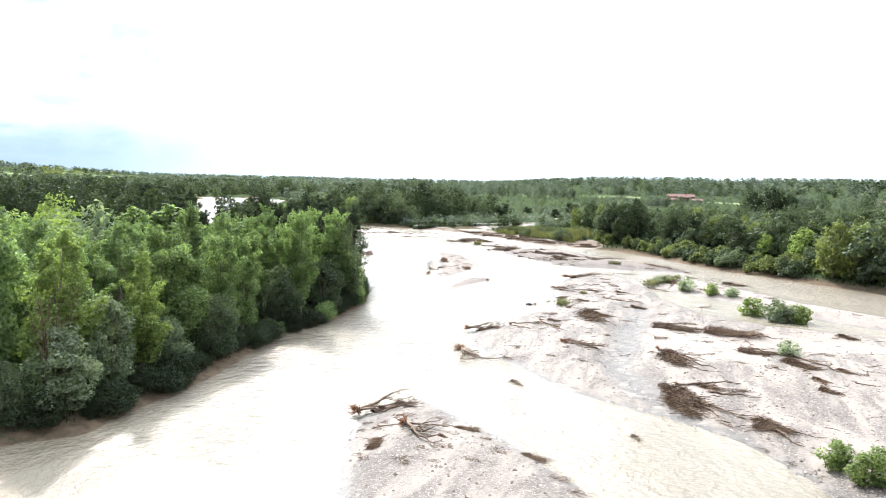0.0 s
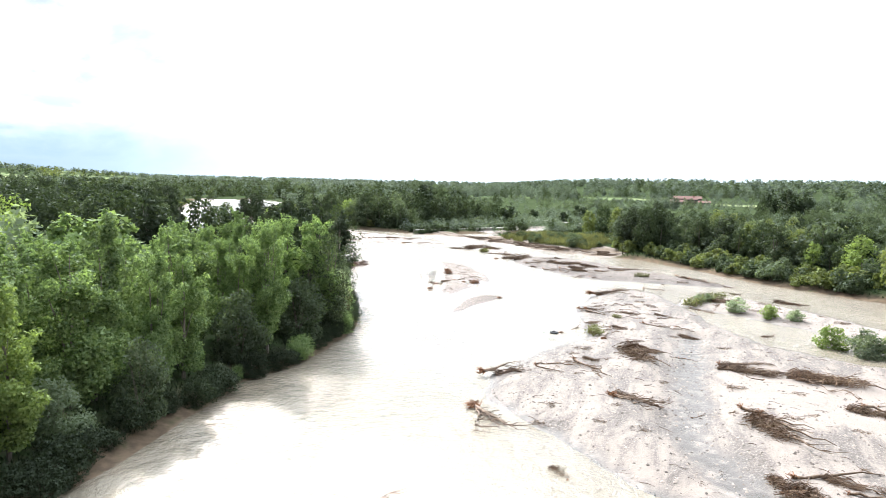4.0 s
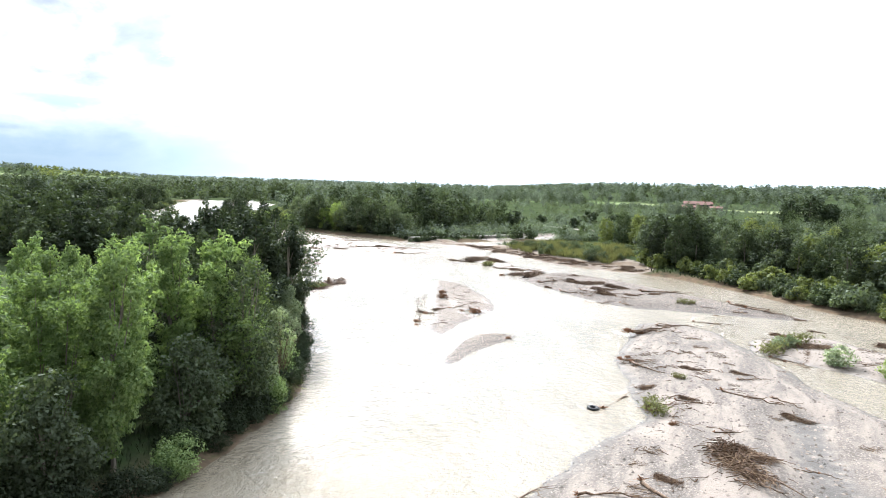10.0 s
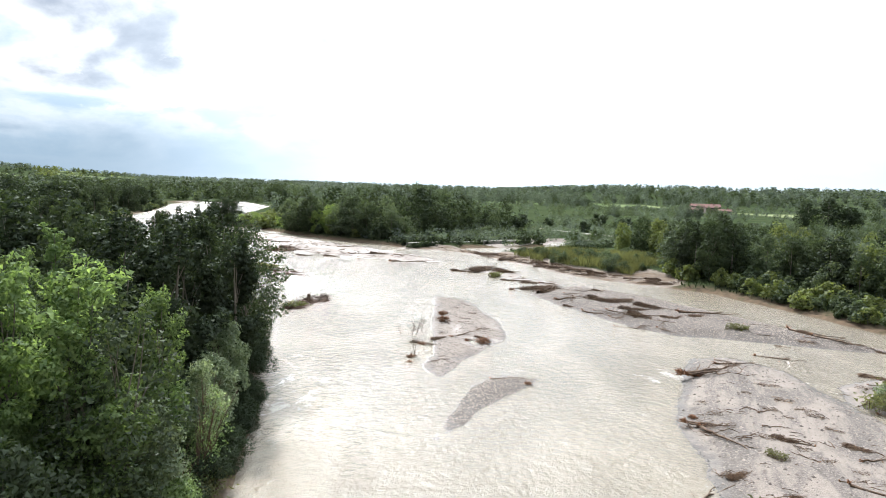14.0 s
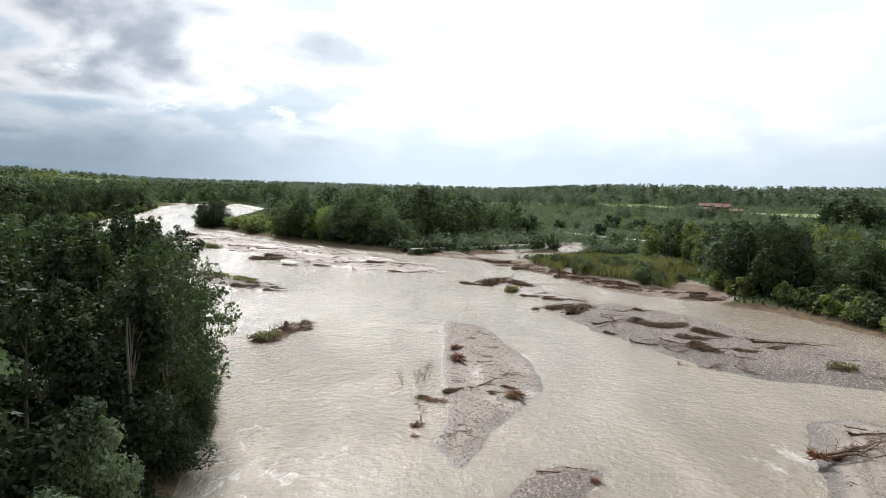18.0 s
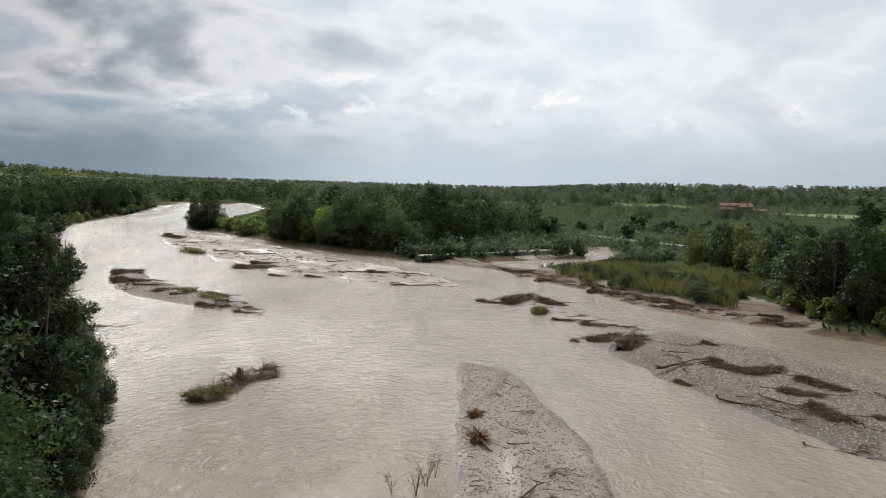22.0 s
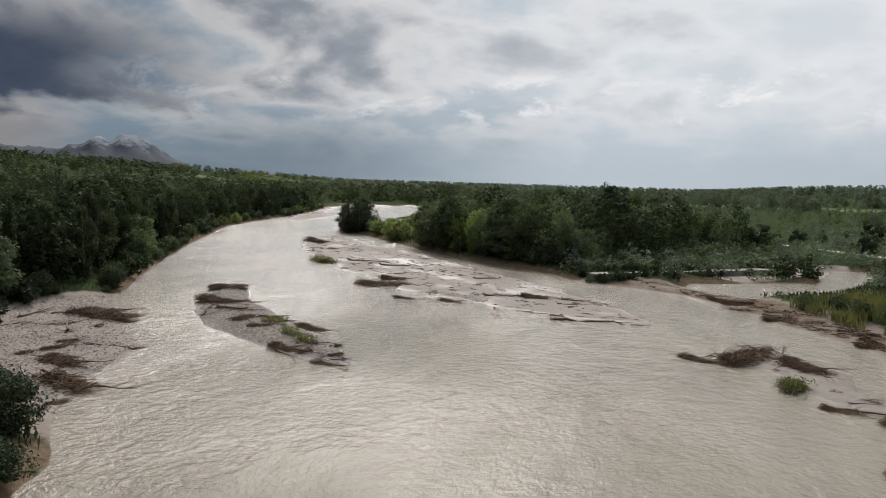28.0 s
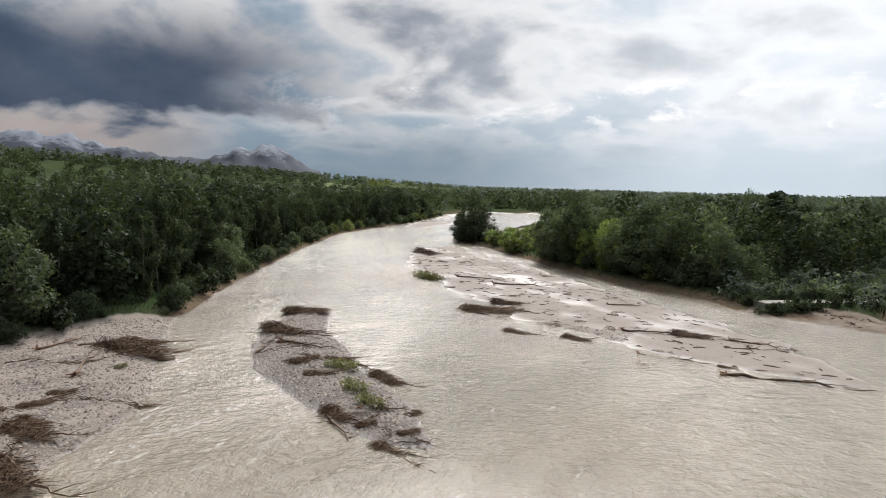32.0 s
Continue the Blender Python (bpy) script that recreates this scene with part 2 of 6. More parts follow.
    k.put(b.inputs["Specular IOR Level"], k.math("MULTIPLY", k.math("MULTIPLY", k.math("SUBTRACT", 1.0, edge), k.math("SUBTRACT", 1.0, attribute(k, "soil"))), 0.45))
    col = k.mix(attribute(k, "field"), col, field)
    h = k.math("ADD", k.math("MULTIPLY", peb.outputs["Distance"], -0.6), k.math("MULTIPLY", small, -0.3))
    h = k.math("ADD", k.math("MULTIPLY", h, k.math("SUBTRACT", 1.0, k.math("MULTIPLY", patch, 0.7))), k.math("MULTIPLY", g2, 0.6))
    return col, h


def water_look(k, pos, b):
    b.inputs["Roughness"].default_value = 0.15
    b.inputs["Specular IOR Level"].default_value = 0.5
    b.inputs["IOR"].default_value = 1.33
    flow = k.noise(k.scaled(pos, (0.10, 0.035, 1)), 1.0, 4, 0.55, 2.0, 1.2)
    col = k.mix(k.ramp(flow, 0.35, 0.65), (0.150, 0.127, 0.094), (0.192, 0.164, 0.123))
    rip = k.noise(k.scaled(pos, (1.1, 0.85, 1)), 1.8, 4, 0.68, 2.1, 0.2)
    rip2 = k.noise(k.scaled(pos, (1.0, 0.8, 1)), 0.55, 3, 0.5, 2.0, 0.6)
    rough_zone = k.ramp(k.noise(k.scaled(pos, (0.05, 0.03, 1)), 1.0, 3, 0.5), 0.35, 0.65)
    h = k.math("ADD", k.math("MULTIPLY", rip, k.math("ADD", 0.45, k.math("MULTIPLY", rough_zone, 0.55))), k.math("MULTIPLY", rip2, 0.6))
    def rapid(x, y, r):
        d = k.n("ShaderNodeVectorMath", operation="DISTANCE")
        k.put(d.inputs[0], pos)
        d.inputs[1].default_value = (x, y, -0.8)
        return k.ramp(d.outputs["Value"], r, r * 0.2)
    quick = k.math("MAXIMUM", k.math("MAXIMUM", rapid(-44, 166, 20), rapid(-14, 100, 16)), k.math("MAXIMUM", rapid(-80, 235, 30), rapid(19, 108, 5)))
    foam = k.ramp(k.math("ADD", k.noise(k.scaled(pos, (1.1, 0.5, 1)), 1.1, 6, 0.7, 2.2, 0.8), k.math("ADD", k.math("MULTIPLY", rough_zone, 0.08), k.math("MULTIPLY", quick, 0.12))), 0.66, 0.82)
    col = k.mix(k.math("MULTIPLY", foam, 0.34), col, (0.56, 0.54, 0.50))
    return col, h


def bark_look(c1, c2):
    def f(k, pos, b):
        o = k.n("ShaderNodeTexCoord").outputs["Object"]
        n = k.noise(k.scaled(o, (9, 9, 2)), 1.0, 5, 0.65)
        r = k.n("ShaderNodeObjectInfo").outputs["Random"]
        col = k.mix(k.ramp(n, 0.3, 0.7), c1, c2)
        return k.mix(k.math("MULTIPLY", r, 0.35), col, tuple(0.5 * v for v in c1)), n
    return f


def leaf_material(name, c1, c2, c3, through_light=0.42):
    m = bpy.data.materials.new(name)
    m.use_nodes = True
    k = Net(m.node_tree)
    geo = k.n("ShaderNodeNewGeometry")
    isl = geo.outputs["Random Per Island"]
    rnd = k.n("ShaderNodeObjectInfo").outputs["Random"]
    patch = k.noise(geo.outputs["Position"], 0.16, 3, 0.55)
    col = k.mix(isl, c1, c2)
    crowns = k.math("ADD", 0.62, k.math("MULTIPLY", k.ramp(k.noise(geo.outputs["Position"], 0.11, 2, 0.5), 0.3, 0.7), 0.62))
    col = k.mix(1.0, col, k.combine(crowns, crowns, crowns), "MULTIPLY")
    col = k.mix(k.math("MULTIPLY", k.ramp(k.math("ADD", k.math("MULTIPLY", rnd, 0.5), k.math("MULTIPLY", patch, 0.6)), 0.35, 0.85), 0.75), col, c3)
    d, tr, gl = k.n("ShaderNodeBsdfDiffuse"), k.n("ShaderNodeBsdfTranslucent"), k.n("ShaderNodeBsdfGlossy")
    k.put(d.inputs[0], col)
    k.put(tr.inputs[0], k.mix(1.0, col, (1.4, 1.45, 0.85), "MULTIPLY"))
    gl.inputs["Roughness"].default_value = 0.55
    gl.inputs[0].default_value = (0.8, 0.85, 0.8, 1)
    a, c = k.n("ShaderNodeMixShader"), k.n("ShaderNodeMixShader")
    a.inputs[0].default_value = through_light
    k.t.links.new(d.outputs[0], a.inputs[1])
    k.t.links.new(tr.outputs[0], a.inputs[2])
    c.inputs[0].default_value = 0.015
    k.t.links.new(a.outputs[0], c.inputs[1])
    k.t.links.new(gl.outputs[0], c.inputs[2])
    out = k.n("ShaderNodeOutputMaterial")
    k.t.links.new(c.outputs[0], out.inputs[0])
    return m


def speckled(c1, c2, scale, detail=5):
    def f(k, pos, b):
        n = k.noise(pos, scale, detail, 0.6)
        return k.mix(k.ramp(n, 0.3, 0.7), c1, c2), n
    return f


def hazed_mountain_look(k, pos):
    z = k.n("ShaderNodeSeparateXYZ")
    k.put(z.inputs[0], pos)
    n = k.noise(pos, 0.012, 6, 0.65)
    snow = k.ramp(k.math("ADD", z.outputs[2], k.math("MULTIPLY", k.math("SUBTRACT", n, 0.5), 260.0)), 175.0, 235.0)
    # blue haze put into the rock and snow colours, dimming both
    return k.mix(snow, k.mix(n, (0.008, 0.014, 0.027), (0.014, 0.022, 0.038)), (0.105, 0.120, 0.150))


M_GROUND = surface("gravel_and_grass", ground_look, 0.92, 0.05)
M_WATER = surface("muddy_flood_water", water_look, 0.16, 0.36)
M_BARK = surface("grey_bark", bark_look((0.10, 0.085, 0.065), (0.20, 0.175, 0.14)), 0.95, 0.02)
M_DRIFT = surface("wet_driftwood", bark_look((0.052, 0.032, 0.020), (0.180, 0.118, 0.073)), 0.8, 0.015)
M_ROOT = surface("red_brown_roots", bark_look((0.100, 0.043, 0.021), (0.31, 0.148, 0.068)), 0.85, 0.015)
M_TWIG = surface("dark_twigs", bark_look((0.028, 0.016, 0.010), (0.110, 0.064, 0.038)), 0.9)
M_BRUSH = surface("brown_brushwood", bark_look((0.036, 0.020, 0.011), (0.140, 0.080, 0.043)), 0.9)
M_STRAW = surface("dry_straw", bark_look((0.11, 0.070, 0.040), (0.27, 0.185, 0.110)), 0.9)
M_GREEN = leaf_material("poplar_leaves", (0.068, 0.106, 0.040), (0.236, 0.308, 0.130), (0.122, 0.174, 0.068))
M_WILLOW = leaf_material("willow_leaves", (0.084, 0.110, 0.066), (0.252, 0.290, 0.195), (0.126, 0.160, 0.098))
M_OLIVE = leaf_material("yellow_green_leaves", (0.096, 0.138, 0.038), (0.236, 0.294, 0.094), (0.142, 0.187, 0.057))
# near-black leaf copy: backlit and cloud shade put into the colour
M_DARK_SHADE = leaf_material("shaded_leaves", (0.012, 0.019, 0.009), (0.036, 0.047, 0.023), (0.020, 0.029, 0.014), 0.28)
# aerial haze put into this leaf colour: greyer and bluer than near leaves
M_FAR_HAZE = leaf_material("hazed_distant_leaves", (0.060, 0.076, 0.067), (0.118, 0.140, 0.122), (0.080, 0.099, 0.087))
# a second darkened leaf copy, shade in its colour too
M_WOOD = leaf_material("shaded_woodland_leaves", (0.018, 0.028, 0.013), (0.064, 0.081, 0.039), (0.034, 0.047, 0.022), 0.30)
M_SALLOW = leaf_material("grey_willow_leaves", (0.040, 0.055, 0.030), (0.104, 0.126, 0.077), (0.058, 0.075, 0.044))
M_LIME = leaf_material("lime_green_leaves", (0.062, 0.079, 0.024), (0.145, 0.160, 0.058), (0.088, 0.106, 0.036))
# poplar leaves again, darker: the trees' shaded sides put into the colour
M_SHADE = leaf_material("shaded_poplar_leaves", (0.054, 0.087, 0.030), (0.204, 0.268, 0.106), (0.103, 0.148, 0.054))
M_REED = leaf_material("reed_blades", (0.062, 0.066, 0.030), (0.142, 0.142, 0.066), (0.088, 0.088, 0.040))
M_STONE = surface("river_stones", lambda k, pos, b: (lambda r: k.mix(r, (0.048, 0.038, 0.031), (0.235, 0.195, 0.167)))(k.n("ShaderNodeNewGeometry").outputs["Random Per Island"]), 0.85)
M_WETSTONE = surface("wet_dark_stones", lambda k, pos, b: (lambda r: k.mix(r, (0.022, 0.018, 0.015), (0.085, 0.072, 0.061)))(k.n("ShaderNodeNewGeometry").outputs["Random Per Island"]), 0.4)
M_CONCRETE = surface("weathered_concrete", speckled((0.14, 0.13, 0.11), (0.25, 0.235, 0.205), 0.8), 0.9, 0.01)
M_TRACK = surface("pale_gravel_track", speckled((0.26, 0.24, 0.21), (0.38, 0.36, 0.32), 0.6), 0.95)
M_ROOF = surface("red_roof_tiles", speckled((0.095, 0.046, 0.038), (0.14, 0.070, 0.056), 0.5), 0.9)
M_PLASTER = surface("pale_plaster", speckled((0.085, 0.066, 0.058), (0.13, 0.105, 0.09), 0.3), 0.9)
M_GLASS = surface("dark_window", speckled((0.02, 0.02, 0.025), (0.05, 0.05, 0.06), 0.5), 0.15)
M_RUBBER = surface("black_rubber", speckled((0.012, 0.012, 0.012), (0.03, 0.03, 0.03), 6.0), 0.7)
M_ROCK = surface("hazed_mountain_rock", lambda k, pos, b: hazed_mountain_look(k, pos), 0.95)



# ---- the plan: shores, bars, heights ----
LEFT_SHORE = [(-60, -250), (-45, -60), (-30, 10), (-23.3, 35.8), (-20, 37.6), (-18.8, 41.6), (-17.2, 48.4), (-16.1, 55.5), (-14.8, 63.9), (-12.4, 68),
              (-10.6, 75.2), (-9.3, 84.8), (-10.6, 93.6), (-13.9, 105), (-14.6, 112), (-19.3, 123.6), (-26, 138), (-29, 144), (-36, 152), (-40.5, 164),
              (-48, 172), (-60, 184), (-64, 191), (-75, 209), (-95.6, 248), (-121.8, 302), (-131, 335), (-140, 380), (-160, 450), (-190, 540)]
RIGHT_SHORE = [(110, -250), (90, 40), (66, 95), (57, 112), (50, 128), (46, 145), (41, 161), (36, 166), (27.6, 172.6), (22.3, 179.7), (17, 194), (12, 203),
               (9, 212), (3, 220), (-10.5, 225.5), (-15.3, 234), (-32.8, 246), (-49.3, 265), (-72, 293), (-88, 308), (-92, 325), (-98, 400), (-113, 490), (-150, 570)]
BRAID = [(-96, 330), (-75, 352), (-30, 395), (0, 430), (-10, 445), (-50, 415), (-97, 372)]
POOL = [(4, 226), (11, 219), (20, 222), (30, 236), (24, 244), (12, 236), (5, 233)]
STREAM = [(24, 240), (29, 238), (44, 262), (58, 273), (54, 278), (32, 264)]
POND_A = [(64, 362), (74, 360), (80, 378), (68, 380)]
POND_B = [(100, 398), (116, 404), (122, 424), (106, 420)]
BARS = {  # outline, height, share of bare cobbles
    "a": ([(-4.8, 30.7), (-5.1, 36.3), (-4.8, 41.5), (-2.2, 45.1), (-0.3, 44), (2.4, 39.4), (5.1, 35.3), (7.1, 30.8), (8, 18), (-4, 16)], 0.40, 0.65),
    "b": ([(20, 12), (18.5, 31), (17.4, 37.7), (14.1, 42.2), (8.8, 47.9), (5.5, 55.5), (2.5, 61.4), (3.6, 68), (9, 76), (13.6, 82.2), (14.3, 89), (15.8, 98),
           (20.7, 111.8), (22.5, 115.5), (26, 116.5), (29, 112), (29.5, 100), (28.7, 90), (30, 80), (35, 73), (46, 67), (60, 60), (74, 34), (60, 8)], 0.45, 0.60),
    "c": ([(29, 103), (31, 107.5), (35, 110), (40, 110), (44, 100), (47, 88), (54, 76), (61, 66), (52, 66), (43, 76), (38, 88), (33, 97)], 0.40, 0.3),
    "d": ([(12.7, 152.2), (14, 158), (21, 163.8), (27.9, 156), (33, 146), (40, 130), (44.3, 121), (40, 121), (32, 124), (24.8, 126), (21, 129.8), (18.1, 136.5), (14.8, 144.6)], 0.45, 0.95),
    "e": ([(-0.8, 147.7), (2.7, 144.6), (5.8, 133), (6.8, 125.3), (5.7, 119.7), (3.7, 116.4), (1.9, 110.5), (0.1, 106.2), (-1.2, 109.6), (-0.3, 116), (-0.8, 124.3), (-0.9, 136)], 0.28, 0.34),
    "f": ([(0.1, 92.3), (2.5, 97.1), (5.6, 102.5), (7.7, 106.8), (5.2, 107.4), (2.7, 103.9), (1.1, 97.6)], 0.22, 1.0),
    "g": ([(-18.6, 132), (-16, 136), (-15, 141), (-15.3, 144), (-17.5, 140), (-18.8, 135)], 0.18, 0.3),
    "h": ([(-50.2, 186.5), (-56, 200), (-50, 197), (-44.3, 188.3), (-35.1, 179.6), (-28, 173.5), (-22.5, 167), (-25.8, 166.9), (-34, 170.5), (-41, 175.0), (-46, 180)], 0.38, 0.7),
    "i": ([(-82, 276), (-79, 289), (-60, 268), (-40, 246.5), (-20, 224), (-6.5, 208), (-0.9, 195), (-10, 195), (-20, 199), (-33, 207), (-52, 227), (-70, 250)], 0.135, 0.2),
    "k": ([(3, 181), (9, 182.5), (13, 179), (14, 172), (20, 164), (17, 163), (10, 171), (8, 178)], 0.14, 0.3),
    "m": ([(-140, 395), (-128, 398), (-125, 378), (-120, 352), (-127, 350), (-136, 372)], 0.3, 0.3),
}
GRAVEL_SHORE = [(-36, 152), (-40.5, 164), (-48, 172), (-60.5, 185), (-62, 180), (-61, 173), (-57.5, 165), (-49, 153), (-42, 146), (-33, 147)]
SAND_INLET = [(25, 175.5), (33, 168), (38, 167), (39.5, 176), (38, 189), (34, 189), (31.5, 179)]
SAND_FLAT = [(6, 238), (15, 254), (26, 268), (36, 270), (34, 260), (24, 248), (14, 238)]
MUD_SPIT = [(29, 170.5), (22, 179.7), (17, 194), (12, 203), (9, 212), (3, 220), (-10, 225.5), (-8, 232), (4, 226), (14, 216), (20, 204), (24, 191), (28, 182), (33, 175)]
FIELDS = [(-40, 140, 860, 960), (180, 260, 840, 1010), (255, 360, 600, 740), (330, 420, 520, 560), (60, 150, 1010, 1060), (-170, -105, 222, 240)]
HOLLOWS = [(1.6, 125.2, 0.8, 4.6, 0.95), (5.2, 127.6, 1.0, 3.2, 0.6), (3.9, 119.5, 2.2, 3.6, 1.25), (14.0, 156.5, 1.6, 2.2, 0.9), (24.0, 62.0, 4.5, 8.0, 0.3), (34.0, 63.0, 6.0, 4.0, 0.5)]
TRICKLE = [(23.5, 81.8), (18.9, 68.7), (13.7, 54.1), (14.0, 47.8), (15.0, 41.3), (16.8, 36.4)]
GLADE = [(-70, 291), (-60, 272), (-49, 258), (-57, 292), (-88, 400), (-116, 510), (-170, 600), (-100, 400), (-92, 325), (-84, 306)]      # open ground with low bushes at the head of the island
CREST_LEFT = [(-520, -100), (-560, 150), (-690, 550), (-826, 1010), (-1000, 1630), (-1280, 2850), (-1500, 4400)]


def inside_distance(poly, X, Y):
    """Distance to an outline, negative inside it."""
    d = np.full(X.shape, 1e18)
    odd = np.zeros(X.shape, bool)
    for (ax, ay), (bx, by) in zip(poly, poly[1:] + poly[:1]):
        ex, ey = bx - ax, by - ay
        t = np.clip(((X - ax) * ex + (Y - ay) * ey) / (ex * ex + ey * ey), 0, 1)
        d = np.minimum(d, (X - ax - t * ex) ** 2 + (Y - ay - t * ey) ** 2)
        if ay != by:
            odd ^= ((ay > Y) != (by > Y)) & (X < ex * (Y - ay) / ey + ax)
    return np.where(odd, -1, 1) * np.sqrt(d)


def lattice(ix, iy, seed):
    n = (ix.astype(np.int64) * 374761393 + iy.astype(np.int64) * 668265263 + seed * 974711) & 0x7FFFFFFF
    n = ((n ^ (n >> 13)) * 1274126177) & 0x7FFFFFFF
    return ((n ^ (n >> 16)) & 0xFFFF) / 65535.0


def rough(X, Y, size, seed=1, octaves=3):
    """Smooth value noise from -1 to 1."""
    total, amp, norm = 0, 1.0, 0
    for o in range(octaves):
        gx, gy = X / size * 2 ** o, Y / size * 2 ** o
        ix, iy = np.floor(gx), np.floor(gy)
        fx, fy = gx - ix, gy - iy
        fx, fy = fx * fx * (3 - 2 * fx), fy * fy * (3 - 2 * fy)
        a, b = lattice(ix, iy, seed + o), lattice(ix + 1, iy, seed + o)
        c, d = lattice(ix, iy + 1, seed + o), lattice(ix + 1, iy + 1, seed + o)
        total = total + amp * ((a * (1 - fx) + b * fx) * (1 - fy) + (c * (1 - fx) + d * fx) * fy)
        norm += amp
        amp *= 0.5
    return total / norm * 2 - 1


def smooth(v, lo, hi):
    t = np.clip((v - lo) / (hi - lo), 0, 1)
    return t * t * (3 - 2 * t)


def water_level(Y):
    """The river falls gently along the walk."""
    return -0.0045 * np.clip(Y, 0, 200)


def river_distance(X, Y):
    d = inside_distance(LEFT_SHORE + RIGHT_SHORE[::-1], X, Y)
    for p in (BRAID, POOL, STREAM, POND_A, POND_B):
        d = np.minimum(d, inside_distance(p, X, Y))
    return d + 0.5 * rough(X, Y, 4.0, 5)


def hills(X, Y):
    cx = np.interp(Y, [p[1] for p in CREST_LEFT], [p[0] for p in CREST_LEFT])
    top = np.interp(Y, [0, 1000, 1700, 2900, 4400], [31, 31, 31, 27, 24])
    left = top * smooth(cx + 230 + 40 * rough(X, Y, 260, 9) - X, 0, 260)
    right = 25 * smooth(0.55 * X + 0.83 * Y + 60 * rough(X, Y, 300, 12), 880, 1500) * smooth(X, -100, 420)
    mid = 17 * smooth(Y, 1300, 2600)
    return np.maximum(np.maximum(left, right), mid)


def terrain(X, Y):
    """Height, and how far the ground is grassed, a field, or bare cobbles."""
    X, Y = np.asarray(X, float), np.asarray(Y, float)
    r = river_distance(X, Y)
    bare = np.minimum(inside_distance(GRAVEL_SHORE, X, Y), np.minimum(inside_distance(SAND_INLET, X, Y), inside_distance(MUD_SPIT, X, Y)))
    bare = np.minimum(bare, inside_distance(SAND_FLAT, X, Y))
    low = smooth(bare, 3.0, -1.0)
    bank = np.clip(0.10 + 0.42 * r, 0, 1.15) * (1 - low) + np.clip(0.05 + 0.10 * r, 0, 0.45) * low
    bank = bank + (1 - low) * 0.25 * smooth(r, 2, 10) * rough(X, Y, 7.0, 3)
    h = np.where(r > 0, bank, np.clip(0.10 + 0.25 * r, -0.9, 0.1))
    cob = np.zeros(X.shape)
    for poly, top, share in BARS.values():
        s = inside_distance(poly, X, Y) + 0.55 * rough(X, Y, 3.5, 21) + 0.2 * rough(X, Y, 0.9, 23)
        if top < 0.2:       # a barely drowned sand bank, cut by rills along the current
            s = s + 1.4 * rough(X * 0.73 - Y * 0.68, (X * 0.68 + Y * 0.73) * 0.35, 3.2, 27)
            top = top * (0.95 + 0.75 * rough((X * 0.73 - Y * 0.68) * 0.16, X * 0.68 + Y * 0.73, 1.5, 28))
        hb = np.clip(-s * 0.16, -0.9, top) + np.where(s < 0, 0.10 * rough(X, Y, 5.0, 31) * smooth(-s, 0, 3), 0)
        cob = np.where(hb > h, share, cob)
        h = np.maximum(h, hb)
    for a, b in zip(TRICKLE, TRICKLE[1:]):
        ex, ey = b[0] - a[0], b[1] - a[1]
        t = np.clip(((X - a[0]) * ex + (Y - a[1]) * ey) / (ex * ex + ey * ey), 0, 1)
        d = np.hypot(X - a[0] - t * ex, Y - a[1] - t * ey) + 0.8 * rough(X, Y, 2.5, 71)
        h = np.where((h > 0) & (r < 0), np.minimum(h, 0.03 + 0.12 * smooth(d, 0.6, 3.2) * 4), h)
    cob = np.maximum(cob, 0.55 * smooth(inside_distance(GRAVEL_SHORE, X, Y), 1.0, -1.0) * smooth(rough(X, Y, 4.0, 96), -0.5, 0.2))
    for x0, y0, rx, ry, dip in HOLLOWS:     # shallow sandy hollows in the bars
        q = np.hypot((X - x0) / rx, (Y - y0) / ry) + 0.35 * rough(X, Y, 1.6, 73)
        cob = cob * smooth(q, 0.7, 1.25)
        h = np.where((h > 0.02) & (r < 0), h - (h - 0.02) * dip * smooth(q, 1.1, 0.5), h)
    h = h + 0.02 * rough(X, Y, 0.7, 41, 2)
    wet = smooth(h, 0.13, 0.03)
    grass = smooth(r, -0.8, 0.25) * (1 - low)
    field = np.zeros(X.shape)
    for x0, x1, y0, y1 in FIELDS:
        field = np.maximum(field, ((X > x0 + 0.05 * (Y - y0)) & (X < x1) & (Y > y0) & (Y < y1)).astype(float))
    field = np.maximum(field, ((X < -600) & (Y > 1100) & (Y < 2600) & (hills(X, Y) > 5) & (rough(X, Y, 150, 91) > 0.2)).astype(float))
    h = h + hills(X, Y) + 0.8 * smooth(np.hypot(X, Y), 350, 700) * (1 + rough(X, Y, 90, 51))
    mud = np.minimum(inside_distance(MUD_SPIT, X, Y), inside_distance(SAND_INLET, X, Y))
    soil = np.maximum(smooth(r, 2.2, 0.6) * (1 - low) * (r > -1.5), smooth(mud, 2.0, -0.5) * np.clip(0.85 + 0.5 * rough(X, Y, 2.5, 93), 0, 1))
    return h + water_level(Y), grass, field, cob, wet, soil


MAP = {}


def sheet(key, x, y):
    """A value read off the finished ground sheet: its height z, the distance to the water, field or grass."""
    xs, ys, Z = MAP["x"], MAP["y"], MAP[key]
    x, y = np.atleast_1d(np.asarray(x, float)), np.atleast_1d(np.asarray(y, float))
    i, j = np.clip(np.searchsorted(xs, x) - 1, 0, len(xs) - 2), np.clip(np.searchsorted(ys, y) - 1, 0, len(ys) - 2)
    u, v = (x - xs[i]) / (xs[i + 1] - xs[i]), (y - ys[j]) / (ys[j + 1] - ys[j])
    return (Z[j, i] * (1 - u) + Z[j, i + 1] * u) * (1 - v) + (Z[j + 1, i] * (1 - u) + Z[j + 1, i + 1] * u) * v


def height(x, y):
    return float(sheet("z", x, y)[0])


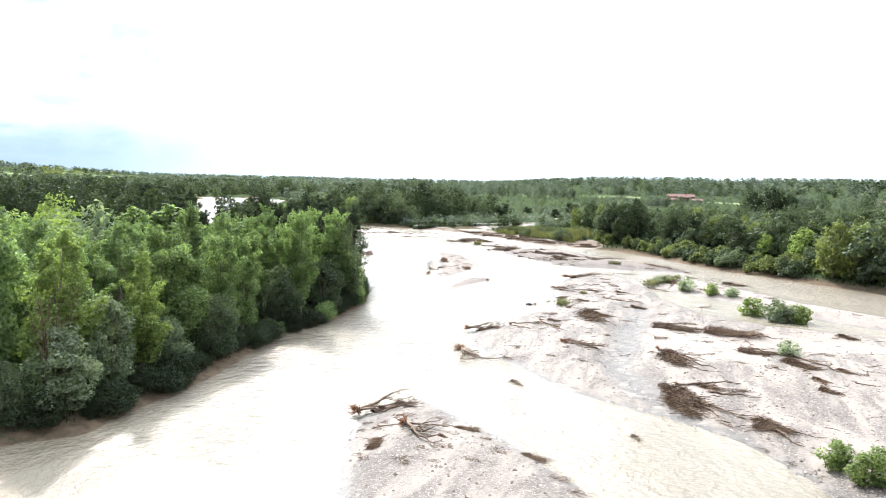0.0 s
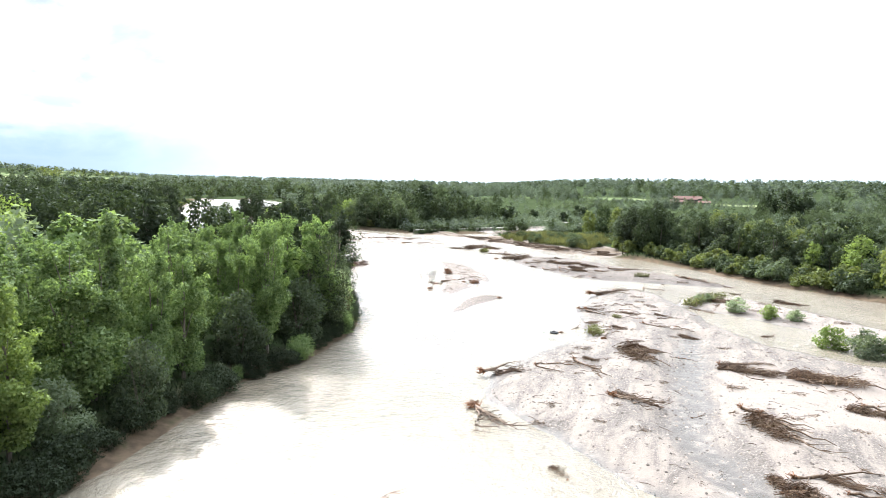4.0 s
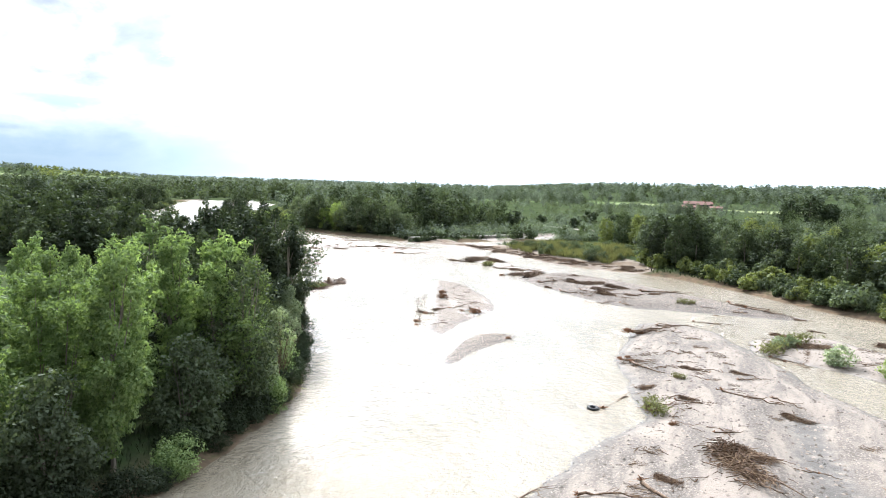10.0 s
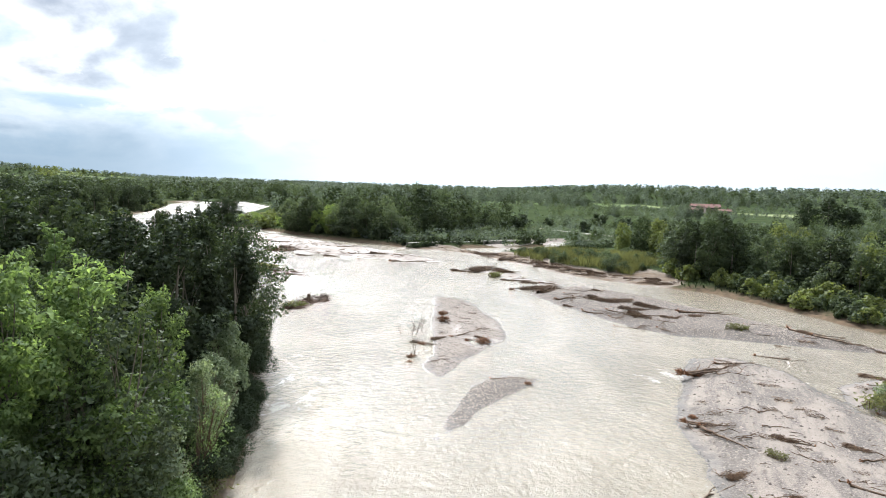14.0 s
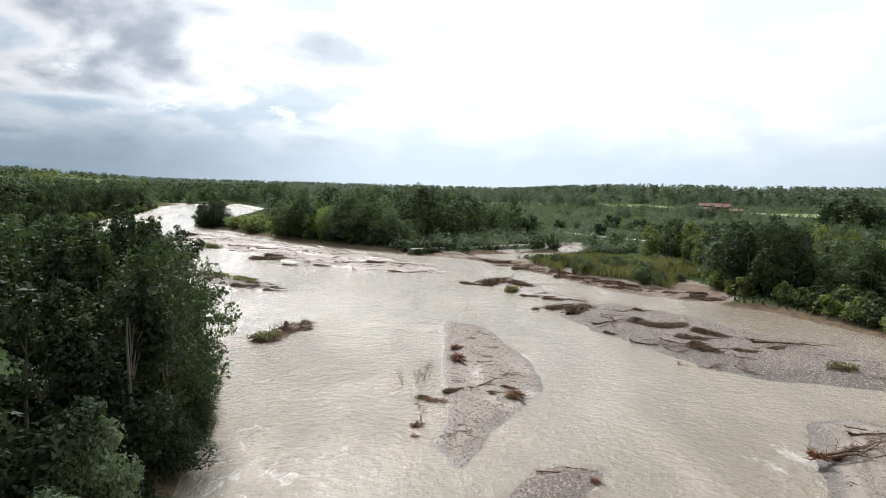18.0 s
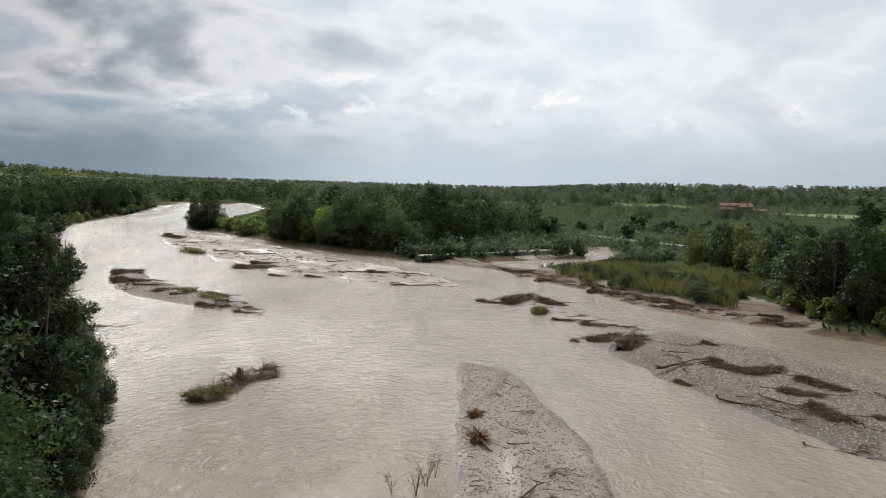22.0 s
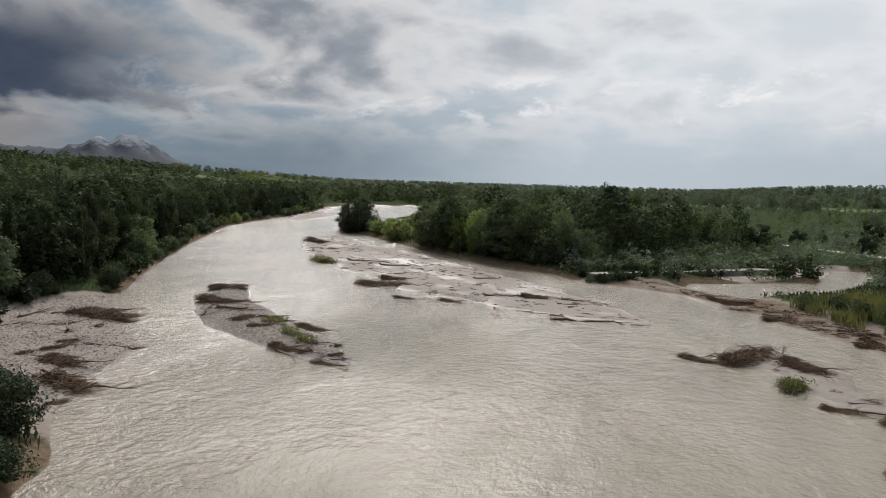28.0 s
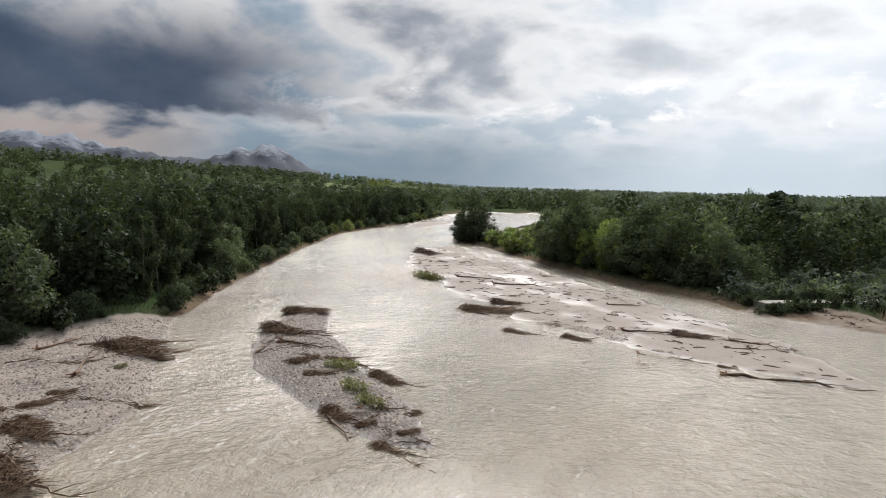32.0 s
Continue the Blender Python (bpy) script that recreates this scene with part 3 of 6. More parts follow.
def mesh_of(name, V, F, material, smooth_shade=False):
    me = bpy.data.meshes.new(name)
    V = np.asarray(V, np.float32)
    if isinstance(F, np.ndarray):
        me.vertices.add(len(V))
        me.vertices.foreach_set("co", V.ravel())
        k = F.shape[1]
        me.loops.add(F.size)
        me.loops.foreach_set("vertex_index", F.astype(np.int32).ravel())
        me.polygons.add(len(F))
        me.polygons.foreach_set("loop_start", np.arange(0, F.size, k, dtype=np.int32))
        me.update(calc_edges=True)
    else:
        me.from_pydata([tuple(v) for v in V.tolist()], [], F)
    if smooth_shade:
        me.polygons.foreach_set("use_smooth", [True] * len(me.polygons))
    me.materials.append(material)
    return me


def grid_faces(nx, ny):
    i = np.arange(ny - 1)[:, None] * nx + np.arange(nx - 1)[None, :]
    i = i.ravel()
    return np.stack([i, i + 1, i + nx + 1, i + nx], 1)


def spread(lo, hi, step, far_lo, far_hi, grow=1.09):
    """Even steps from lo to hi, then ever longer ones out to the far ends."""
    mid = list(np.arange(lo, hi + step / 2, step))
    out, s = [mid[-1]], step
    while out[-1] < far_hi:
        s *= grow
        out.append(out[-1] + s)
    back, s = [mid[0]], step
    while back[-1] > far_lo:
        s *= grow
        back.append(back[-1] - s)
    return np.array(back[:0:-1] + mid + out[1:])


def build_ground():
    xs, ys = spread(-128, 62, 0.75, -4700, 4700), spread(26, 312, 0.75, -900, 4800)
    X, Y = np.meshgrid(xs, ys)
    x, y = X.ravel(), Y.ravel()
    z, grass, field, cob, wet, soil = terrain(x, y)
    MAP.update(x=xs, y=ys, z=z.reshape(X.shape), river=river_distance(X, Y), grass=grass.reshape(X.shape), field=field.reshape(X.shape), cobble=cob.reshape(X.shape))
    me = mesh_of("ground", np.stack([x, y, z], 1), grid_faces(len(xs), len(ys)), M_GROUND, True)
    for name, vals in (("grass", grass), ("field", field), ("cobble", cob), ("wet", wet), ("soil", soil)):
        me.attributes.new(name, "FLOAT", "POINT").data.foreach_set("value", vals.astype(np.float32))
    return tagged(new("ground", me), "gravel bars and grassy flood plain rising to wooded hills", "ground", kind="structure")


def build_water():
    xs, ys = np.array([-400.0, -100, 0, 100, 400]), np.array([-400.0, 0, 100, 200, 400, 700])
    X, Y = np.meshgrid(xs, ys)
    me = mesh_of("water", np.stack([X.ravel(), Y.ravel(), water_level(Y.ravel())], 1), grid_faces(len(xs), len(ys)), M_WATER, True)
    return tagged(new("water", me), "milky grey-brown flood water of a wide river", "water", kind="structure")


build_ground()
build_water()


# ---- builders ----
class Shape:
    """Collects tubes and faces for one mesh."""

    def __init__(self):
        self.v, self.f = [], []

    def tube(self, pts, radii, sides=6, cap=True):
        pts = [Vector(p) for p in pts]
        start = len(self.v)
        for i, p in enumerate(pts):
            d = (pts[min(i + 1, len(pts) - 1)] - pts[max(i - 1, 0)]).normalized()
            a = d.orthogonal().normalized()
            b = d.cross(a)
            for s in range(sides):
                w = 2 * math.pi * s / sides
                self.v.append(p + (math.cos(w) * a + math.sin(w) * b) * float(radii[i]))
        for i in range(len(pts) - 1):
            for s in range(sides):
                q = start + i * sides
                self.f.append((q + s, q + (s + 1) % sides, q + sides + (s + 1) % sides, q + sides + s))
        if cap:
            self.f.append(tuple(start + s for s in range(sides))[::-1])
            e = start + (len(pts) - 1) * sides
            self.f.append(tuple(e + s for s in range(sides)))
        return self

    def box(self, x0, y0, z0, x1, y1, z1):
        s = len(self.v)
        self.v += [Vector(p) for p in ((x0, y0, z0), (x1, y0, z0), (x1, y1, z0), (x0, y1, z0), (x0, y0, z1), (x1, y0, z1), (x1, y1, z1), (x0, y1, z1))]
        self.f += [tuple(s + i for i in q) for q in ((3, 2, 1, 0), (4, 5, 6, 7), (0, 1, 5, 4), (1, 2, 6, 5), (2, 3, 7, 6), (3, 0, 4, 7))]
        return self


def part(name, shape, material, parent=None, label="", soft=False):
    """One mesh object under a thing or a part; shape is a Shape or a finished mesh."""
    me = shape if isinstance(shape, bpy.types.Mesh) else mesh_of(name, [tuple(v) for v in shape.v], shape.f, material, soft)
    ob = new(name, me)
    ob.parent = parent
    if label:
        tagged(ob, label)
    if name in ("brushwood", "straw", "root_mass", "rubble", "turf", "leaves"):
        tagged(ob, kind="stuff")
    return ob


def leaflets(C, N, size, rng, long=1.6):
    """Leaf-shaped blades: one at each centre C, facing about N."""
    n = len(C)
    N = N + rng.normal(0, 0.55, (n, 3))
    N /= np.linalg.norm(N, axis=1)[:, None] + 1e-9
    A = np.cross(N, rng.normal(0, 1, (n, 3)))
    A /= np.linalg.norm(A, axis=1)[:, None] + 1e-9
    B = np.cross(N, A)
    s = (size * rng.uniform(0.6, 1.35, n))[:, None]
    V = np.stack([C - A * s * long * 0.5, C + A * s * long * 0.5 - B * s * 0.2, C + B * s * 0.8 + A * s * long * 0.1 * rng.normal(0, 1, (n, 1))], 1)
    return V.reshape(-1, 3), np.arange(3 * n).reshape(n, 3)


def crown_points(rng, high, wide, base, clumps, leaves, top=0.9):
    """Leaf places and outward directions for a crown of uneven clumps, in rising sprays on tall trees; also the clump centres."""
    cen, rad, tall = [], [], high - base
    per = 3 if high > 7 and clumps >= 70 else 1
    sprays = max(4, clumps // per)
    for i in range(sprays):
        u = (i + rng.uniform(0, 1)) / sprays
        prof = math.sin(math.pi * min(1, u * 0.80 + 0.12) ** top) ** 0.8
        a = rng.uniform(0, 2 * math.pi)
        reach = wide * prof * math.sqrt(rng.uniform(0.15, 1.0)) * rng.uniform(0.75, 1.15)
        size = wide * rng.uniform(0.26, 0.46) * (36 / max(clumps, 24)) ** 0.42 * (1.25 - 0.6 * u * u)
        for j in range(per):
            f = j / max(1, per - 1)
            rr = reach * (1 if per == 1 else 0.62 + 0.45 * f)
            cen.append((rr * math.cos(a + 0.3 * f), rr * math.sin(a + 0.3 * f), base + tall * (u * (0.93 if per == 1 else 0.86) + 0.02 + 0.075 * f * (per > 1))))
            rad.append(size * (1 if per == 1 else 1.12 - 0.42 * f))
    cen, rad = np.array(cen), np.array(rad)
    which = rng.choice(len(cen), leaves, p=rad ** 2 / (rad ** 2).sum())
    d = rng.normal(0, 1, (leaves, 3))
    d /= np.linalg.norm(d, axis=1)[:, None]
    d[:, 2] = np.where(d[:, 2] < -0.3, d[:, 2] * 0.5, d[:, 2])
    k = rng.uniform(0.45, 1.12, leaves)[:, None] ** 0.6
    P = cen[which] + d * rad[which][:, None] * k * np.array([1, 1, 1.05])
    P[:, 2] = np.maximum(P[:, 2], 0.15)
    return P, d * 0.8 + np.array([0, 0, 0.45]), cen


def trunk_shape(rng, high, cen, thick, stems=1, sides=6):
    s = Shape()
    for j in range(stems):
        lean = rng.uniform(-0.10, 0.10, 2) * (1 if stems == 1 else 2.2)
        foot = rng.uniform(-0.3, 0.3, 2) * (stems > 1)
        axis = [(foot[0] + lean[0] * h * high + 0.12 * math.sin(h * 5 + j), foot[1] + lean[1] * h * high + 0.12 * math.cos(h * 4 + j), -0.3 + h * high * 0.9) for h in (0, 0.05, 0.2, 0.4, 0.6, 0.8, 1.0)]
        s.tube(axis, [thick * f / math.sqrt(stems) for f in (1.5, 1.05, 0.85, 0.65, 0.45, 0.25, 0.08)], sides)
    return s


def limb_shapes(rng, high, cen, thick, limbs):
    """Boughs from the trunk out to some of the leaf clumps, each a shape of its own."""
    for i in rng.permutation(len(cen))[:limbs]:
        s, c = Shape(), cen[i]
        z0 = max(0.3, c[2] * rng.uniform(0.45, 0.72))
        f = min(1, z0 / high)
        r0 = thick * (1 - 0.85 * f) * 0.5
        mid = (c[0] * 0.45 + rng.uniform(-0.2, 0.2), c[1] * 0.45 + rng.uniform(-0.2, 0.2), (z0 + c[2]) / 2 + 0.15)
        s.tube([(0, 0, z0), mid, tuple(c)], [r0, r0 * 0.6, r0 * 0.2], 4, False)
        yield s


CROWNS = {}


def tree(name, label, seed, leaf, high, wide, base, clumps, leaves, size, thick=0.16, stems=1, limbs=10, category="tree", group="", bark=None, top=0.9):
    rng = np.random.default_rng(seed)
    P, out, cen = crown_points(rng, high, wide, base, clumps, leaves, top)
    V, F = leaflets(P, out, size, rng)
    ob = tagged(new(name), label, category, group)
    trunk = part("trunk", trunk_shape(rng, high, cen, thick, stems), bark or M_BARK, ob)
    for s in limb_shapes(rng, high, cen, thick, limbs):
        part("limb", s, bark or M_BARK, trunk)
    part("crown", mesh_of("crown", V, F, leaf), leaf, ob)
    CROWNS[ob.name] = (V, leaf)
    return ob


USED = {}


def place(ob, x, y, turn=0.0, size=1.0, sink=0.0, tilt=0.0, z=None, wide=1.0, thin=None):
    """Stands a built thing at x, y on the ground; the first call places the thing itself, later calls copies of it."""
    if z is None:
        z = max(height(x, y), float(water_level(np.array([float(y)]))[0]) - 0.1) - sink
    m = Matrix.Translation((x, y, z)) @ Euler((tilt, 0, turn)).to_matrix().to_4x4()
    s = (size * wide, size * wide, size) if thin is None else (size, thin, thin)
    if ob.name not in USED:
        USED[ob.name] = s
        ob.matrix_basis = m @ Matrix.Diagonal((*s, 1))
        return ob
    t = USED[ob.name]
    return copy_thing(ob, m @ Matrix.Diagonal((s[0] / t[0], s[1] / t[1], s[2] / t[2], 1)))


# ---- driftwood ----
def crooked(rng, start, heading, length, n=5, bend=0.22, rise=0.0, floor=0.03):
    """A crooked line on or over the ground: each piece turns a little from the last."""
    p, pts = Vector(start), [Vector(start)]
    for i in range(n):
        heading += float(rng.normal(0, bend))
        p = p + Vector((math.cos(heading), math.sin(heading), 0)) * (length / n)
        p.z = max(floor, start[2] + rise * (i + 1) / n + float(rng.normal(0, 0.03 * length ** 0.5)))
        pts.append(p.copy())
    return pts


def taper(r, n, tip=0.15):
    return [r * (1 - (1 - tip) * i / (n - 1)) for i in range(n)]


def bough(rng, start, heading, length, r, rise):
    """A broken branch with two or three forks."""
    pts = crooked(rng, start, heading, length, 4, 0.42, rise)
    s = Shape().tube(pts, taper(r, 5), 5)
    for j in range(int(rng.integers(2, 5))):
        p = pts[int(rng.integers(1, 4))]
        s.tube(crooked(rng, p, heading + float(rng.choice((-1, 1)) * rng.uniform(0.4, 1.1)), length * float(rng.uniform(0.2, 0.45)), 2, 0.3, float(rng.uniform(-0.05, 0.25))), taper(r * 0.45, 3), 3, False)
    return s


def root_fan(rng, at, n, reach, r):
    s, at = Shape(), Vector(at)
    for j in range(n):
        d = Vector(rng.normal(0, 1, 3)).normalized() * float(rng.uniform(0.5, 1.0)) * reach
        d = Vector((-abs(d.x) * 0.7 + d.x * 0.3, d.y, abs(d.z) * 0.5))
        s.tube([at, at + d * 0.5 + Vector(rng.normal(0, 0.12 * reach, 3)), at + d], [r, r * 0.6, r * 0.15], 3, False)
    return s


def log_thing(seed):
    """A stranded trunk, five metres long, with a torn root end and a few broken branches."""
    rng = np.random.default_rng(seed)
    ob = tagged(new("driftwood_log"), "weathered brown driftwood trunk with torn roots, stranded by the flood", "driftwood", "stranded logs")
    line = crooked(rng, (-2.5, 0, 0.10), 0.0, 5.0, 8, 0.10, 0.05, 0.05)
    mean = sum(p.y for p in line) / len(line)
    for p in line:
        p.y -= mean
    part("trunk", Shape().tube(line, taper(0.11, 9, 0.18), 7), M_DRIFT, ob, soft=True)
    part("root_mass", root_fan(rng, line[0] + Vector((0, 0, 0.05)), 12, 0.55, 0.045), M_ROOT, ob)
    for i in range(4):
        p = line[int(rng.integers(2, 8))]
        part("branch", bough(rng, p, float(rng.choice((-1, 1)) * rng.uniform(0.3, 1.0)), float(rng.uniform(0.5, 1.5)), 0.04, float(rng.uniform(0, 0.3))), M_DRIFT, ob)
    return ob


def strands(rng, spine, n, spread_y, high, lo, hi, thick, wild=0.5):
    """Curved strands lying along a wandering spine."""
    s = Shape()
    for i in range(n):
        f = rng.uniform(0, 1)
        k = min(int(f * (len(spine) - 1)), len(spine) - 2)
        u = f * (len(spine) - 1) - k
        a, b = Vector(spine[k]), Vector(spine[k + 1])
        c = a.lerp(b, u) + Vector((0, rng.normal(0, spread_y), 0))
        d = (b - a).normalized()
        w = float(rng.normal(0, wild))
        d = Vector((d.x * math.cos(w) - d.y * math.sin(w), d.x * math.sin(w) + d.y * math.cos(w), 0))
        l, bow = float(rng.uniform(lo, hi)), float(rng.normal(0, 0.18))
        z = float(rng.uniform(0.02, high)) * math.exp(-(c.y - a.y) ** 2)
        side = Vector((-d.y, d.x, 0)) * bow * l
        p0, p2 = c - d * l * 0.5, c + d * l * 0.5
        p0.z, p2.z = max(0.0, z * 0.5 + float(rng.normal(0, 0.05))), max(0.0, z * 0.4 + float(rng.normal(0.03, 0.12)))
        m = c + side
        m.z = z + 0.05
        r = thick * float(rng.uniform(0.5, 1.5))
        s.tube([p0, m, p2], [r, r * 0.8, r * 0.3], 3, False)
    return s


def mat_mesh(rng, seed, long, wide, high, lean=0.0):
    """A ragged hump of bark, silt and litter, thickest at its head."""
    u, v = np.meshgrid(np.linspace(-1, 1, 29), np.linspace(-1, 1, 15))
    u, v = u.ravel(), v.ravel()
    w = wide * (0.75 - 0.30 * u) * (0.75 + 0.7 * rough(u * 5, u * 0, 1.0, seed))
    x, y = u * long, v * w + lean * u * u
    z = high * np.clip(1 - np.abs(v) ** 1.5, 0, 1) * np.clip(1 - np.abs(u + 0.2) ** 3 / 1.75, 0, 1) * np.clip(0.40 + 1.1 * rough(x * 0.7, y, 0.5, seed + 1), 0, 1.4) - 0.08
    return mesh_of("matted_litter", np.stack([x, y, z], 1), grid_faces(29, 15), M_TWIG, False)


def pile_thing(seed):
    """A drift of flood wood, about four and a half metres long: a tangled head with branches trailing from it."""
    rng = np.random.default_rng(seed)
    ob = tagged(new("debris_pile"), "tangled drift of dark flood-borne branches and roots on gravel", "driftwood", "debris piles")
    lean = float(rng.uniform(-0.6, 0.6))
    head = [(-2.0, 0.3 * lean, 0), (-1.3, 0, 0), (-0.5, -0.1 * lean, 0)]
    tail = [(-1.2, 0, 0), (0.3, 0.2 * lean, 0), (1.9, lean, 0)]
    part("matted_litter", mat_mesh(rng, seed, 2.2, 0.72, 0.46, lean), M_TWIG, ob, "matted bark and leaf litter")
    b = strands(rng, head, 170, 0.34, 0.55, 0.3, 1.3, 0.017, 0.9)
    t = strands(rng, tail, 210, 0.36, 0.40, 0.4, 1.6, 0.016, 0.7)
    k = len(b.v)
    b.v += t.v
    b.f += [tuple(i + k for i in f) for f in t.f]
    part("brushwood", b, M_BRUSH, ob)
    part("straw", strands(rng, head[1:] + tail[1:], 120, 0.38, 0.42, 0.4, 1.3, 0.012, 0.8), M_STRAW, ob, "pale brown dry reeds")
    for i in range(6):
        at = (head + tail[1:])[i % 5]
        part("branch", bough(rng, (at[0], at[1] + float(rng.normal(0, 0.3)), float(rng.uniform(0.12, 0.30))), float(rng.normal(0.0, 0.5)) + (2.8 if i == 2 else 0), float(rng.uniform(1.2, 3.0)), float(rng.uniform(0.035, 0.07)), float(rng.uniform(-0.12, 0.15))), M_DRIFT, ob)
    part("root_mass", root_fan(rng, (-1.6, 0, 0.12), 26, 0.55, 0.04), M_ROOT, ob, "reddish torn roots")
    return ob


def bush_thing(seed):
    """An uprooted young tree, about four metres long: a forked crooked stem with its roots at one end."""
    rng = np.random.default_rng(seed)
    ob = tagged(new("uprooted_tree"), "uprooted young tree with a torn root plate and crooked bare branches", "driftwood", "uprooted trees")
    part("root_mass", root_fan(rng, (-1.8, 0, 0.16), 34, 0.7, 0.05), M_ROOT, ob, "reddish torn roots")
    part("matted_litter", mat_mesh(rng, seed, 1.1, 0.45, 0.30), M_TWIG, ob, "matted bark and leaf litter")
    t = Shape()
    for j in range(3):
        pts = crooked(rng, (-1.8, 0, 0.16), float(rng.normal(0, 0.16)) + 0.28 * (j - 1), float(rng.uniform(2.8, 4.0)) * (1 if j == 1 else 0.75), 7, 0.16, 0.08, 0.05)
        part("stem", Shape().tube(pts, taper(0.10 if j == 1 else 0.065, 8, 0.12), 6), M_DRIFT, ob, soft=True)
        for m in range(3):
            p = pts[int(rng.integers(2, 7))]
            part("branch", bough(rng, p, float(rng.choice((-1, 1)) * rng.uniform(0.3, 1.1)), float(rng.uniform(0.5, 1.3)), 0.035, float(rng.uniform(-0.05, 0.35))), M_DRIFT, ob)
        for m in range(16):
            p = pts[int(rng.integers(1, 8))]
            t.tube(crooked(rng, p, float(rng.uniform(-1.5, 1.5)), float(rng.uniform(0.2, 0.7)), 2, 0.3, float(rng.uniform(0, 0.2))), [0.016, 0.011, 0.004], 3, False)
    part("brushwood", t, M_TWIG, ob)
    return ob


def clump_thing(seed):
    """A low tangle with grass still growing in it, about two metres long."""
    rng = np.random.default_rng(seed)
    ob = tagged(new("grassy_clump"), "low clump of olive green grass and twigs caught on the gravel", "grass clump", "grassy clumps")
    line = [(-0.9, 0, 0), (0, float(rng.normal(0, 0.15)), 0), (0.9, 0, 0)]
    part("brushwood", strands(rng, line, 40, 0.30, 0.4, 0.2, 0.8, 0.016, 1.2), M_TWIG, ob)
    n = 420
    gx = rng.uniform(-1.0, 1.0, n)
    V, F = leaflets(np.stack([gx, rng.normal(0, 0.32, n), rng.uniform(0.05, 0.6, n)], 1), np.tile([0.0, 0.3, 0.5], (n, 1)), 0.075, rng, 3.2)
    part("turf", mesh_of("turf", V, F, M_REED), M_REED, ob, "olive green grass")
    return ob


def root_thing(seed):
    """A root ball, about two metres wide, with a snapped stem."""
    rng = np.random.default_rng(seed)
    ob = tagged(new("root_wad"), "reddish-brown uprooted stump with a ball of torn roots", "driftwood", "root wads")
    s = Shape()
    for j in range(150):
        d = Vector(rng.normal(0, 1, 3)).normalized()
        d = Vector((d.x * 1.25, d.y, abs(d.z) * 0.6)) * float(rng.uniform(0.35, 0.85))
        k = Vector(rng.normal(0, 0.16, 3))
        s.tube([(0, 0, 0.15), d * 0.55 + k + Vector((0, 0, 0.15)), d + Vector((0, 0, 0.1))], [0.03, 0.02, 0.005], 3, False)
    part("root_mass", s, M_ROOT, ob)
    part("stem", Shape().tube([(0, 0, 0.2), (0.5, 0.1, 0.24), (1.0, 0.14, 0.2), (1.5, 0.32, 0.08)], [0.085, 0.07, 0.05, 0.02], 7), M_TWIG, ob)
    t = Shape()
    for j in range(34):
        at = (float(rng.normal(0, 0.35)), float(rng.normal(0, 0.3)), float(rng.uniform(0.1, 0.45)))
        t.tube(crooked(rng, at, float(rng.uniform(0, 6.28)), float(rng.uniform(0.3, 0.9)), 2, 0.4, float(rng.uniform(-0.1, 0.25))), [0.016, 0.011, 0.004], 3, False)
    part("brushwood", t, M_DRIFT, ob)
    return ob


def tuft_thing(seed):
    """A flattened clump of sticks and straw, about two metres long."""
    rng = np.random.default_rng(seed)
    ob = tagged(new("brush_tuft"), "small clump of flattened sticks and straw caught on stones", "driftwood", "brush tufts")
    line = [(-0.9, float(rng.normal(0, 0.15)), 0), (0, float(rng.normal(0, 0.15)), 0), (0.9, float(rng.normal(0, 0.2)), 0)]
    part("brushwood", strands(rng, line, 24, 0.34, 0.30, 0.2, 0.9, 0.017, 0.9), M_TWIG, ob)
    part("straw", strands(rng, line, 14, 0.36, 0.25, 0.3, 0.9, 0.014, 0.9), M_STRAW, ob, "pale brown dry reeds")
    for i in range(2):
        part("branch", bough(rng, (float(rng.uniform(-1.0, 0.0)), float(rng.normal(0, 0.2)), 0.06), float(rng.normal(0, 0.6)), float(rng.uniform(0.8, 1.6)), 0.04, 0.1), M_DRIFT, ob)
    return ob


